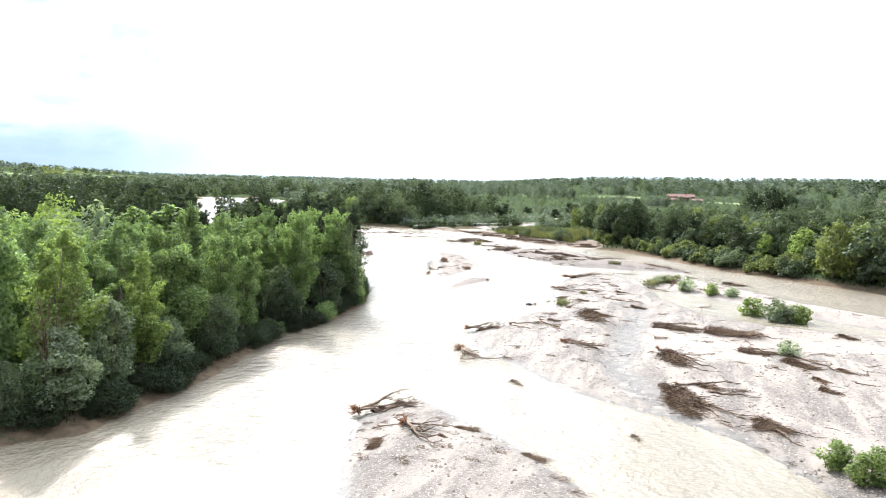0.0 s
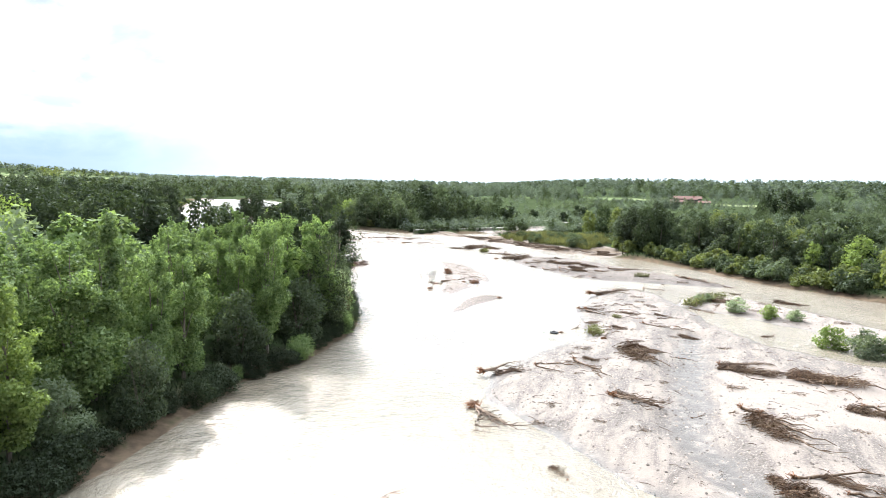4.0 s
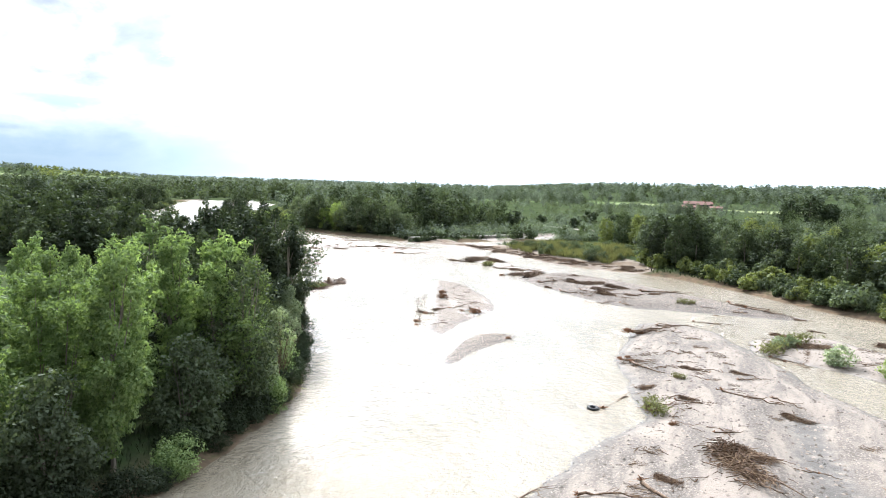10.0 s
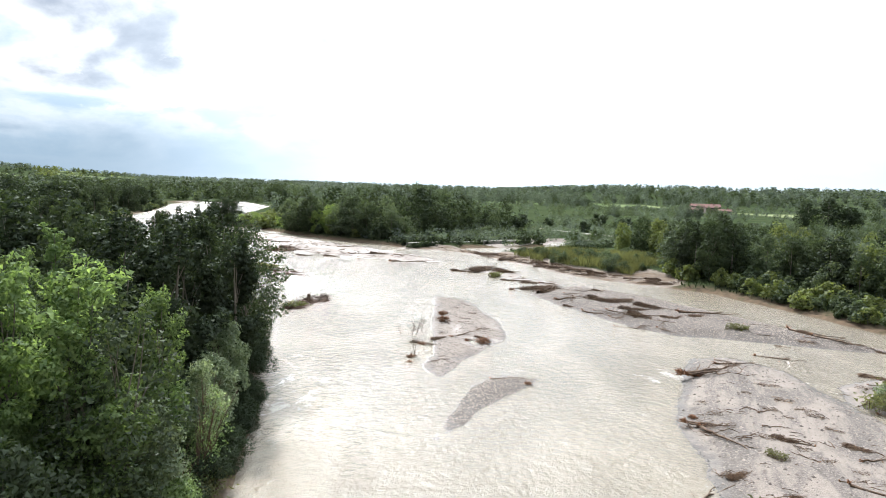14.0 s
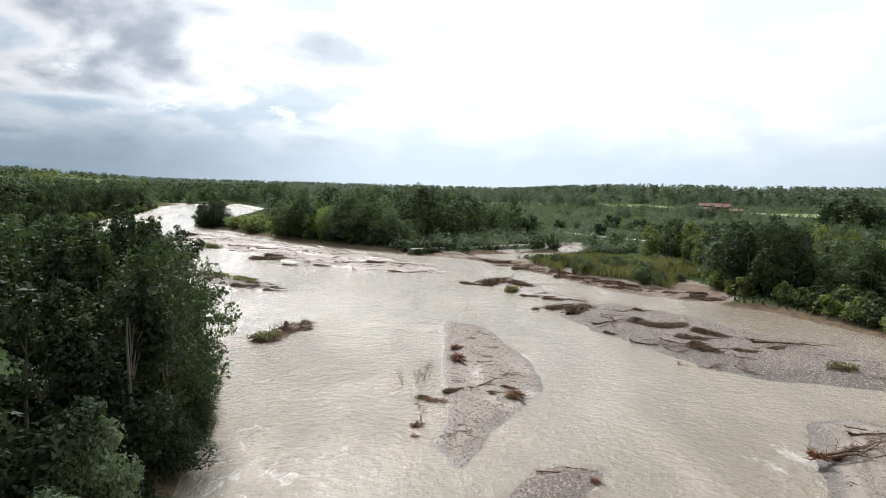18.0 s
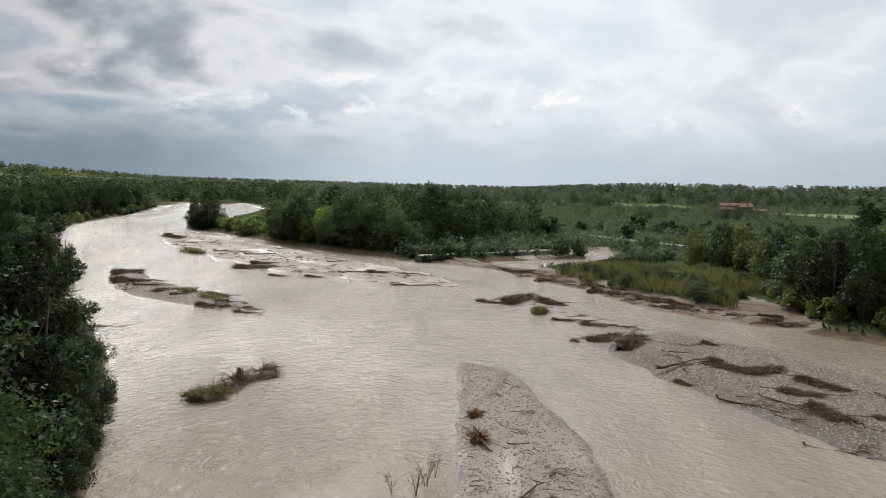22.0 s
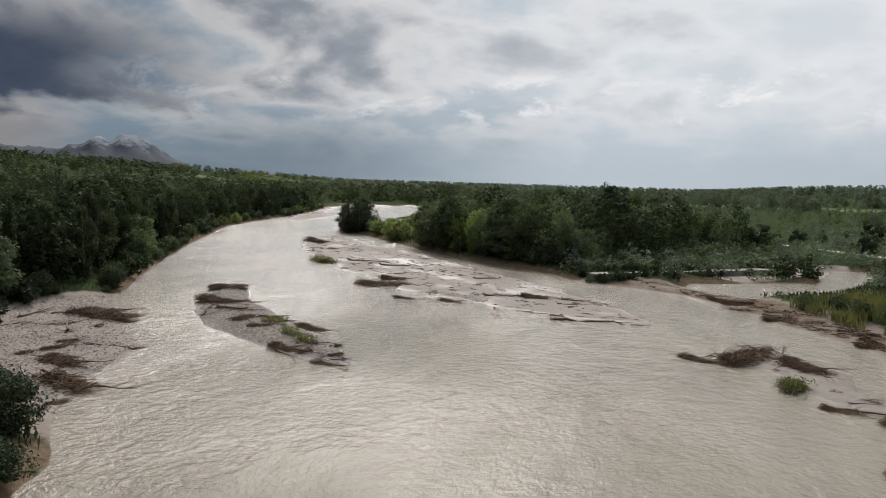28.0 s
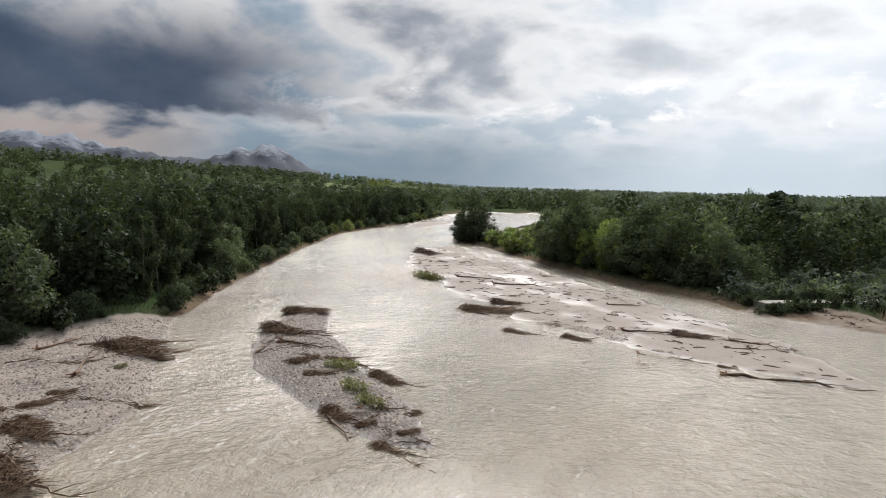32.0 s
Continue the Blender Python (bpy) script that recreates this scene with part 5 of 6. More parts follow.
# ---- tyre in the shallows ----
def tyre_thing():
    ob = tagged(new("car_tyre"), "black worn car tyre lying half sunk in shallow water", "tyre")
    n, m = 28, 10
    V, F = [], []
    for i in range(n):
        a = 2 * math.pi * i / n
        for j in range(m):
            b = 2 * math.pi * j / m
            r = 0.24 + 0.085 * max(-0.8, min(0.8, 1.2 * math.cos(b)))
            V.append((r * math.cos(a), r * math.sin(a), 0.10 * max(-0.85, min(0.85, 1.2 * math.sin(b)))))
            F.append((i * m + j, ((i + 1) % n) * m + j, ((i + 1) % n) * m + (j + 1) % m, i * m + (j + 1) % m))
    part("casing", mesh_of("casing", V, F, M_RUBBER, True), M_RUBBER, ob)
    t = Shape()
    for i in range(24):
        a = 2 * math.pi * i / 24
        c, s = math.cos(a), math.sin(a)
        t.tube([(0.325 * c, 0.325 * s, -0.07), (0.335 * c, 0.335 * s, 0.07)], [0.016, 0.016], 4)
    part("tread", t, M_RUBBER, ob)
    return ob


place(tyre_thing(), 10.6, 83.6, 0.4, 1.15, 0.0, 0.08, z=-0.31)

# ---- trees and shrubs ----
POPLARS = [tree("poplar", "tall bushy poplar with fresh green leaves on the river bank", 11, M_GREEN, 10.8, 2.2, 0.8, 90, 12500, 0.137, 0.16, limbs=7),
           tree("poplar", "slender poplar with fresh green leaves in a dense riverside wood", 12, M_GREEN, 11.2, 1.8, 0.8, 80, 11500, 0.132, 0.15, limbs=7),
           tree("poplar", "broad dark green poplar in a dense riverside wood", 13, M_SHADE, 10.0, 2.4, 0.7, 90, 12500, 0.137, 0.17, limbs=7),
           tree("poplar", "yellow-green poplar with airy crown in a riverside wood", 14, M_OLIVE, 9.5, 1.9, 0.8, 80, 10500, 0.132, 0.14, limbs=7)]
WILLOWS = [tree("willow", "grey-green willow leaning over the muddy bank", 21, M_WILLOW, 6.5, 2.2, 0.3, 60, 7600, 0.15, 0.12, 3, 7),
           tree("willow", "dull grey-green willow in the shade of the wood", 23, M_SALLOW, 5.8, 2.1, 0.3, 60, 7000, 0.145, 0.12, 3, 7),
           tree("willow", "many-stemmed green willow at the water's edge", 22, M_WILLOW, 5.2, 2.2, 0.2, 56, 7000, 0.15, 0.10, 4, 7)]
WOODS = [tree("woodland_tree", "green broadleaf tree in a flood-plain wood", 31, M_WOOD, 10.5, 3.2, 0.8, 44, 1900, 0.43, 0.16, limbs=2),
         tree("woodland_tree", "broadleaf tree in a flood-plain wood, shade put into its dark green", 32, M_DARK_SHADE, 10.0, 3.4, 0.8, 44, 1900, 0.43, 0.16, limbs=2),
         tree("woodland_tree", "grey-green willow tree in a flood-plain wood", 33, M_SALLOW, 8.6, 3.4, 0.4, 42, 1900, 0.42, 0.15, limbs=2),
         tree("woodland_tree", "yellow-green tree in a flood-plain wood", 34, M_LIME, 9.0, 3.1, 0.4, 42, 1900, 0.42, 0.15, limbs=2)]
SHORE = [tree("bank_tree", "green broadleaf tree at the edge of the river bank wood", 71, M_WOOD, 10.3, 3.1, 0.6, 60, 4200, 0.26, 0.16, limbs=3),
         tree("bank_tree", "broadleaf tree at the edge of the river bank wood, shade put into its dark green", 72, M_DARK_SHADE, 10.0, 3.3, 0.6, 60, 4200, 0.26, 0.16, limbs=3),
         tree("bank_tree", "grey-green willow at the edge of the river bank wood", 73, M_SALLOW, 8.8, 3.2, 0.3, 58, 4000, 0.25, 0.15, limbs=3),
         tree("bank_tree", "yellow-green willow at the edge of the river bank wood", 74, M_OLIVE, 9.0, 3.0, 0.3, 58, 4000, 0.25, 0.15, limbs=3)]
FRESH = [tree("woodland_tree", "fresh green broadleaf tree inside the riverside wood", 35, M_GREEN, 10.2, 2.5, 0.8, 44, 2100, 0.40, 0.16, limbs=2),
         tree("woodland_tree", "deep green broadleaf tree inside the riverside wood", 36, M_SHADE, 10.0, 2.6, 0.8, 44, 2100, 0.40, 0.16, limbs=2),
         tree("woodland_tree", "pale yellow-green willow tree on the river bank", 37, M_OLIVE, 8.8, 2.6, 0.3, 46, 2300, 0.36, 0.15, limbs=2)]
BUSHES = [tree("shrub", "rounded green shrub on the flood plain", 41, M_WOOD, 3.0, 1.7, 0.1, 14, 700, 0.34, 0.05, 4, 2, "shrub"),
          tree("shrub", "rounded shrub on the flood plain, shade put into its dark leaves", 42, M_DARK_SHADE, 3.0, 1.8, 0.1, 14, 700, 0.34, 0.05, 4, 2, "shrub"),
          tree("shrub", "grey-green willow shrub on the flood plain", 43, M_SALLOW, 3.2, 1.7, 0.1, 14, 700, 0.34, 0.05, 4, 2, "shrub"),
          tree("shrub", "yellow-green shrub on the flood plain", 44, M_LIME, 2.8, 1.7, 0.1, 14, 700, 0.34, 0.05, 4, 2, "shrub")]
SHRUBS = [tree("willow_bush", "young yellow-green willow bush growing on a gravel bar", 51, M_OLIVE, 2.2, 1.0, 0.05, 18, 1500, 0.14, 0.03, 6, 4, "shrub"),
          tree("willow_bush", "dull green willow bush among tall reeds", 53, M_SALLOW, 2.4, 1.1, 0.05, 18, 1500, 0.14, 0.03, 6, 4, "shrub"),
          tree("willow_bush", "grey-green young willow bush growing on a gravel bar", 52, M_WILLOW, 2.2, 1.2, 0.05, 18, 1500, 0.14, 0.03, 6, 4, "shrub")]

wood = random.Random(19)
taken = []


def free(x, y, gap):
    for a, b in taken:
        if abs(a - x) < gap and abs(b - y) < gap and math.hypot(a - x, b - y) < gap:
            return False
    taken.append((x, y))
    return True


def shore_point(line, f):
    """The point at the share f of a shoreline, and the way inland on its left side."""
    seg = [math.dist(a, b) for a, b in zip(line, line[1:])]
    s = f * sum(seg)
    for (a, b), l in zip(zip(line, line[1:]), seg):
        if s <= l:
            d = ((b[0] - a[0]) / l, (b[1] - a[1]) / l)
            return a[0] + d[0] * s, a[1] + d[1] * s, -d[1], d[0]
        s -= l
    return (*line[-1], 0, 0)


def spots_along(line, count, near, far, gap, side=1, tries=12, glade=False):
    """Places for trees along a shoreline, between two distances from it."""
    for i in range(count):
        for _ in range(tries):
            x, y, nx, ny = shore_point(line, wood.random())
            d = wood.uniform(near, far)
            x, y = x + side * nx * d, y + side * ny * d
            if inside_distance(GRAVEL_SHORE, np.array([x]), np.array([y]))[0] < 0.3 or sheet("river", x, y)[0] < min(0.4, near * 0.5):
                continue
            if not glade and inside_distance(GLADE, np.array([x]), np.array([y]))[0] < 0.5:
                continue
            if free(x, y, gap):
                yield x, y
                break


def row_of_trees(line, count, models, near, far, gap, side=1, lo=0.85, hi=1.15):
    for x, y in spots_along(line, count, near, far, gap, side):
        place(wood.choice(models), x, y, wood.uniform(0, 6.28), wood.triangular(lo * 0.9, hi * 1.1), 0.1, wood.gauss(0, 0.04), wide=wood.uniform(0.78, 1.18))


def grove(places, models, lo, hi, label, thin=1, leaves=None):
    """A stand of trees too deep in the wood to tell apart, joined by kind of leaf."""
    byleaf = {}
    for x, y in places:
        V, leaf = CROWNS[wood.choice(models).name]
        leaf = wood.choice(leaves) if leaves else leaf
        V = V.reshape(-1, 3, 3)[::thin].reshape(-1, 3)
        a, tall = wood.uniform(0, 6.28), wood.triangular(lo * 0.7, hi * 1.2)
        s = tall * wood.uniform(0.75, 1.25)
        c, d = math.cos(a) * s, math.sin(a) * s
        byleaf.setdefault(leaf.name, []).append(np.stack([V[:, 0] * c - V[:, 1] * d + x, V[:, 0] * d + V[:, 1] * c + y, V[:, 2] * tall + height(x, y) - 0.1], 1))
    for name, parts in byleaf.items():
        V = np.concatenate(parts)
        stuff("grove", V, np.arange(len(V)).reshape(-1, 3), bpy.data.materials[name], label, "trees")


def stuff(name, V, F, material, label, category):
    return tagged(new(name, mesh_of(name, V, F, material)), label, category, kind="stuff")


NEAR_BANK = LEFT_SHORE[3:18]
# one green bush, and a copy with bank shade in its leaf colour
UNDER = [tree("bank_shrub", "low green undergrowth bush overhanging the muddy bank", 61, M_GREEN, 2.4, 1.6, 0.05, 26, 5000, 0.10, 0.04, 5, 3, "shrub"),
         tree("bank_shrub", "low undergrowth bush overhanging the muddy bank, shade put into its dark leaves", 62, M_DARK_SHADE, 2.2, 1.6, 0.05, 26, 5000, 0.10, 0.04, 5, 3, "shrub")]
# darker poplars further along: their backlit shade is in the leaf colour
SHADY = [tree("poplar", "tall poplar at the wooded point of the bank, shade put into its leaf colour", 15, M_SHADE, 10.8, 2.3, 0.8, 90, 12500, 0.137, 0.16, limbs=7),
         tree("poplar", "grey-green poplar at the edge of the wood, darkened by shade in its colour", 16, M_WOOD, 10.2, 2.1, 0.6, 86, 12000, 0.137, 0.16, limbs=7)]
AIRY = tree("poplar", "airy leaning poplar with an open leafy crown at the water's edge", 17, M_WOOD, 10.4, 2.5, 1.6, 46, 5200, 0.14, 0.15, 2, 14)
GLOOM = SHADY[1:] + [tree("poplar", "tall poplar on the far river bank, backlit shade in its black-green colour", 18, M_DARK_SHADE, 10.6, 2.3, 0.6, 86, 9500, 0.16, 0.16, limbs=7)]
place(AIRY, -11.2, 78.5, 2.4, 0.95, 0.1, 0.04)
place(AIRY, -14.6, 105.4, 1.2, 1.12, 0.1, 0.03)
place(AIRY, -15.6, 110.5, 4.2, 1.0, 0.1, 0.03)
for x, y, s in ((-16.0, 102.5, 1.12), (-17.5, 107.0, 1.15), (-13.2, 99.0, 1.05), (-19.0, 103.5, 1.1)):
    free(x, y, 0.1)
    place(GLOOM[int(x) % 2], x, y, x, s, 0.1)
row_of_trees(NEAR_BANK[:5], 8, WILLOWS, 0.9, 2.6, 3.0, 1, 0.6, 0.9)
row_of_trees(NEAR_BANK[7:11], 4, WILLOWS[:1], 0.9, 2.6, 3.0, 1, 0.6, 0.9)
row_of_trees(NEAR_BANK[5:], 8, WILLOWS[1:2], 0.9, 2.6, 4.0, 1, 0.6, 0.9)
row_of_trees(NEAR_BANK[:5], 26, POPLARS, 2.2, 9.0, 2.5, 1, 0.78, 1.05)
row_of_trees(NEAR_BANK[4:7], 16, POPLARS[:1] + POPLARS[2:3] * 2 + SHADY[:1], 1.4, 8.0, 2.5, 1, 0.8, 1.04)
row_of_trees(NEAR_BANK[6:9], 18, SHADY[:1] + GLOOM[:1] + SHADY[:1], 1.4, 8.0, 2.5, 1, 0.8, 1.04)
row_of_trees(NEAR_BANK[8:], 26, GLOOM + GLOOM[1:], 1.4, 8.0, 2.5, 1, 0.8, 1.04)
row_of_trees(NEAR_BANK[:5], 18, POPLARS, 9.0, 18.0, 3.0, 1, 0.72, 0.98)
row_of_trees(NEAR_BANK[4:11], 24, POPLARS[:3] + SHADY[:1], 8.0, 18.0, 3.0, 1, 0.72, 0.95)
row_of_trees(NEAR_BANK[:7], 42, FRESH[:2] + WOODS[2:3], 16.0, 34.0, 3.4, 1, 0.70, 0.95)
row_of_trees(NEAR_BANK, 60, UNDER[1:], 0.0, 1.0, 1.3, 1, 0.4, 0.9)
row_of_trees(NEAR_BANK[3:9], 16, UNDER[:1], 0.0, 1.0, 1.3, 1, 0.4, 0.9)
row_of_trees(NEAR_BANK[:5], 12, UNDER[:1], 0.3, 1.2, 1.5, 1, 0.4, 0.8)
grove(spots_along(NEAR_BANK[:9], 150, 30.0, 120.0, 5.0), WOODS, 0.7, 0.98, "dense green interior of the flood-plain wood", 2, [M_GREEN, M_OLIVE, M_WILLOW, M_SHADE])
grove(spots_along(NEAR_BANK[:9], 150, 14.0, 75.0, 4.2), WOODS, 0.7, 0.98, "green interior of the riverside wood", 2, [M_GREEN, M_OLIVE, M_SHADE, M_WILLOW])
# the left bank beyond the gravel shore
BEHIND_GRAVEL = [(-36, 146), (-43, 145), (-50, 153), (-58, 165), (-61.5, 173), (-62.5, 181)]
row_of_trees(BEHIND_GRAVEL, 26, UNDER[1:] + BUSHES[1:2] + UNDER[1:], 0.1, 1.6, 1.1, 1, 0.5, 1.0)
# paler trees in front: sunlit crowns put in through the leaf colour
row_of_trees(BEHIND_GRAVEL[2:], 8, SHORE[2:3] + WOODS[3:] + SHORE[2:3], 0.8, 3.0, 2.8, 1, 0.85, 1.05)
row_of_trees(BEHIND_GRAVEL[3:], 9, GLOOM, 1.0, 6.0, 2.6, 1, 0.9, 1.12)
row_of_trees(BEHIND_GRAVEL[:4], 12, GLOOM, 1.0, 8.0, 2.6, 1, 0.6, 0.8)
row_of_trees(BEHIND_GRAVEL, 24, WOODS[:2], 5.0, 18.0, 3.0, 1, 0.75, 1.05)
for x, y, s in ((-38.4, 149.4, 0.9), (-35.6, 147.4, 1.2), (-37.0, 146.0, 1.4), (-33.0, 145.6, 1.2), (-41.5, 148.5, 1.1)):
    place(UNDER[1], x, y, 3 * x, s, 0.05)
FAR_BANK = LEFT_SHORE[21:29]
row_of_trees(FAR_BANK[:4], 22, UNDER[1:] + BUSHES[1:2] + SHRUBS[1:2], 0.2, 1.8, 1.6, 1, 0.35, 1.2)
row_of_trees(FAR_BANK[3:], 40, BUSHES, 0.4, 2.4, 2.0, 1, 0.6, 1.1)
# a few paler crowns again, sunlight in their colour
row_of_trees(FAR_BANK[:4], 8, SHORE[2:3] + WILLOWS[1:2], 0.6, 2.4, 2.8, 1, 0.75, 1.0)
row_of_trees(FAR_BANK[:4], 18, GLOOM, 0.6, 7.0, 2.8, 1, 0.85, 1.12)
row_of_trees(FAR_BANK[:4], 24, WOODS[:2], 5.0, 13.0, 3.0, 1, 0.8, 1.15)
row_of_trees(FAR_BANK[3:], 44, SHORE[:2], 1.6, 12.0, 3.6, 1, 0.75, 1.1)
# dark leaf copies only: the wood's shade sits in its colour
grove(spots_along(FAR_BANK, 240, 12.0, 130.0, 5.6), WOODS, 0.85, 1.2, "dense wood on the far bank, shade put into its dark leaves", 2, [M_DARK_SHADE, M_DARK_SHADE, M_WOOD])
# the wood opposite, along the far shore
ISLAND = [(-14, 236), (-33, 248), (-49, 267), (-72, 295), (-88, 309)]
row_of_trees(ISLAND[:2], 16, [SHORE[0], SHORE[2], SHORE[2], SHORE[0]], 0.8, 7.0, 3.2, -1, 0.75, 1.05)
row_of_trees(ISLAND[1:3], 18, [SHORE[3], SHORE[2], SHORE[3], SHORE[0]], 0.8, 8.0, 3.2, -1, 0.75, 1.15)
for x, y, s in ((-83.5, 303.5, 0.8), (-80.5, 301.0, 0.95), (-77.5, 299.5, 0.85), (-80.0, 306.0, 0.9), (-76.5, 304.0, 0.8), (-85.5, 307.5, 0.7)):
    free(x, y, 0.1)
    place(SHORE[1], x, y, x, s, 0.1)
row_of_trees(ISLAND[:3], 12, BUSHES, 0.3, 2.0, 2.6, -1, 0.6, 1.0)
for x, y in spots_along([(-46, 262), (-58, 277), (-70, 293), (-80, 302)], 34, 0.4, 16.0, 2.4, -1, glade=True):
    place(wood.choice([SHRUBS[0], BUSHES[3], SHRUBS[2], SHRUBS[0]]), x, y, wood.uniform(0, 6.28), wood.triangular(0.8, 1.9), 0.1, wide=1.25)
grove(spots_along(ISLAND, 130, 9.0, 70.0, 4.6, -1), [WOODS[0], WOODS[1], WOODS[2]], 0.6, 1.15, "dense wood behind the far shore, shade put into its dark leaves", 2, [M_WOOD, M_DARK_SHADE, M_WOOD, M_SALLOW])
# the right bank
RIGHT_BANK = [(90, 40), (66, 95), (57, 112), (50, 128), (46, 145), (42, 163)]
row_of_trees(RIGHT_BANK[:3], 16, [FRESH[2], WOODS[2], FRESH[2], WOODS[3]], 1.0, 7.0, 3.2, -1, 0.8, 1.1)
row_of_trees(RIGHT_BANK[2:], 80, [BUSHES[3], BUSHES[2], BUSHES[0]], 0.8, 7.0, 1.6, -1, 0.4, 1.0)
row_of_trees(RIGHT_BANK[:3], 30, BUSHES[2:], 0.8, 7.0, 2.2, -1, 0.4, 0.95)
row_of_trees(RIGHT_BANK[2:5], 34, [SHORE[0], SHORE[3], SHORE[2], SHORE[2]], 3.5, 11.0, 2.6, -1, 0.55, 0.85)
# darker copies on this stretch: cloud shade put into the leaves
row_of_trees(RIGHT_BANK[4:], 16, [SHORE[0], SHORE[1], SHORE[1], SHORE[2]], 3.5, 11.0, 2.6, -1, 0.6, 0.95)
row_of_trees(RIGHT_BANK[:3], 26, [FRESH[2], FRESH[0], WOODS[2], FRESH[2]], 4.0, 16.0, 2.8, -1, 0.7, 1.0)
row_of_trees(RIGHT_BANK[2:], 30, [WOODS[0], WOODS[3], WOODS[1], WOODS[2]], 4.0, 15.0, 2.6, -1, 0.6, 1.0)
grove(spots_along(RIGHT_BANK, 260, 15.0, 90.0, 4.0, -1), WOODS[:3], 0.5, 0.85, "mixed green wood along the river bank", 2)
row_of_trees([(39.5, 167), (40.5, 178), (43, 190)], 22, SHORE[:2] + SHORE[1:3], 0.6, 9.0, 2.6, -1, 0.75, 1.05)
row_of_trees([(39.5, 167), (40.5, 178), (43, 190)], 14, BUSHES[2:], 0.3, 2.0, 1.8, -1, 0.6, 1.1)
row_of_trees([(44, 170), (45, 186), (44, 204), (40, 220)], 30, WOODS, 0.5, 14.0, 3.2, -1, 0.55, 0.9)
grove(spots_along([(44, 170), (45, 186), (44, 204), (40, 220)], 90, 14.0, 90.0, 4.5, -1), WOODS + BUSHES, 0.5, 0.85, "mixed scrub wood behind the spit", 2)


# scrub behind the groyne and on the right-hand plain
def on_plain(x, y, gap):
    if abs(x - (207.2 - 0.535 * y)) < 3.0 or not (x > 38 or y > 236):
        return False
    return sheet("river", x, y)[0] > 1.5 and free(x, y, gap)


plain = []
while len(plain) < 220:
    x, y = wood.uniform(-8, 150), wood.uniform(232, 400)
    if rough(np.array([x]), np.array([y]), 40, 77)[0] > -0.25 and on_plain(x, y, 3.5):
        plain.append((x, y))
grove(plain, BUSHES, 0.5, 1.15, "rounded shrubs dotted over the flood plain", 2, [M_SALLOW, M_DARK_SHADE, M_WOOD])
scrub = []
while len(scrub) < 2200:
    y = 232 * math.exp(wood.uniform(0, math.log(3.6)))
    x = wood.uniform(-0.12, 0.62) * y
    if rough(np.array([x]), np.array([y]), 60, 78)[0] > (-0.35 if y < 400 else 0.05) - 0.3 * wood.random() and sheet("field", x, y)[0] < 0.5 and abs(x - (207.2 - 0.535 * y)) > 3 and sheet("river", x, y)[0] > 1.5:
        scrub.append((x, y))
# three in four shrubs take the leaf colour with haze in it
grove(scrub, BUSHES, 0.5, 1.1, "open grey-green scrub on the flood plain", 6, [M_FAR_HAZE, M_FAR_HAZE, M_FAR_HAZE, M_SALLOW])
def belt(a, b, count, deep, lo, hi, leaves, label):
    """A broken line of tall trees across the plain."""
    places = []
    for i in range(count):
        f = wood.random()
        x, y = a[0] + (b[0] - a[0]) * f, a[1] + (b[1] - a[1]) * f + wood.gauss(0, deep)
        if rough(np.array([x]), np.array([y]), 45, 79)[0] > -0.45 and sheet("river", x, y)[0] > 3 and abs(x - (207.2 - 0.535 * y)) > 4:
            places.append((x, y))
    grove(places, WOODS, lo, hi, label, 3, leaves)


belt((112, 292), (178, 282), 30, 5, 0.7, 0.95, [M_WOOD, M_SALLOW], "dark plantation of trees on the plain")
belt((0, 860), (160, 850), 60, 12, 1.1, 1.5, [M_FAR_HAZE, M_FAR_HAZE, M_WOOD], "far belt of trees across the fields")
belt((250, 1060), (460, 980), 60, 14, 1.1, 1.5, [M_FAR_HAZE, M_WOOD], "far wood beyond the farm")
belt((-74, 670), (0, 650), 34, 8, 1.2, 1.7, [M_WOOD, M_SALLOW], "tall poplar stand on the plain")
belt((-140, 590), (-66, 570), 34, 8, 1.1, 1.5, [M_WOOD, M_SALLOW], "broad trees along the far river bend")
belt((60, 470), (190, 520), 26, 6, 0.6, 0.9, [M_SALLOW, M_FAR_HAZE], "hedge of grey-green trees on the plain")
belt((260, 520), (420, 470), 40, 8, 0.9, 1.3, [M_WOOD, M_FAR_HAZE], "dark trees round the fields")
for x, y, s in ((-8, 272, 1.42), (188, 401, 1.6), (181, 408, 1.3), (196, 396, 1.2), (172, 395, 1.0), (205, 415, 1.1)):
    place(WOODS[1], x, y, wood.uniform(0, 6.28), s, 0.1, wide=1.2)
for x, y, s in ((25.7, 305, 1.9), (39, 327, 1.3), (65, 356, 1.8), (16.4, 400, 1.9), (48, 300, 1.3), (74, 345, 1.5)):
    place(BUSHES[1], x, y, wood.uniform(0, 6.28), s, 0.1)
for x, y, s in ((34.5, 97.3, 0.8), (36.5, 93.5, 0.7), (38.4, 91.5, 0.6), (35.9, 79.5, 1.0), (37.4, 76.4, 1.15), (39.3, 75.4, 0.95), (38.3, 78.2, 0.8), (32.1, 103.2, 0.5), (33.4, 103.8, 0.5), (20.1, 34.0, 0.6), (20.6, 32.0, 0.7), (22.0, 33.0, 0.6), (29.5, 58.0, 0.6)):
    place(wood.choice([SHRUBS[0], SHRUBS[2]]), x, y, wood.uniform(0, 6.28), s, 0.05, wide=1.3)
for x, y, s, turn in ((-56.0, 230.0, 5.0, -0.5), (-54.0, 228.8, 3.5, -0.3), (8.6, 172.6, 3.4, 1.1), (-35.5, 177.5, 2.4, 0.2), (-29.0, 171.0, 2.2, -0.4)):
    strand("g", x, y, s, turn)


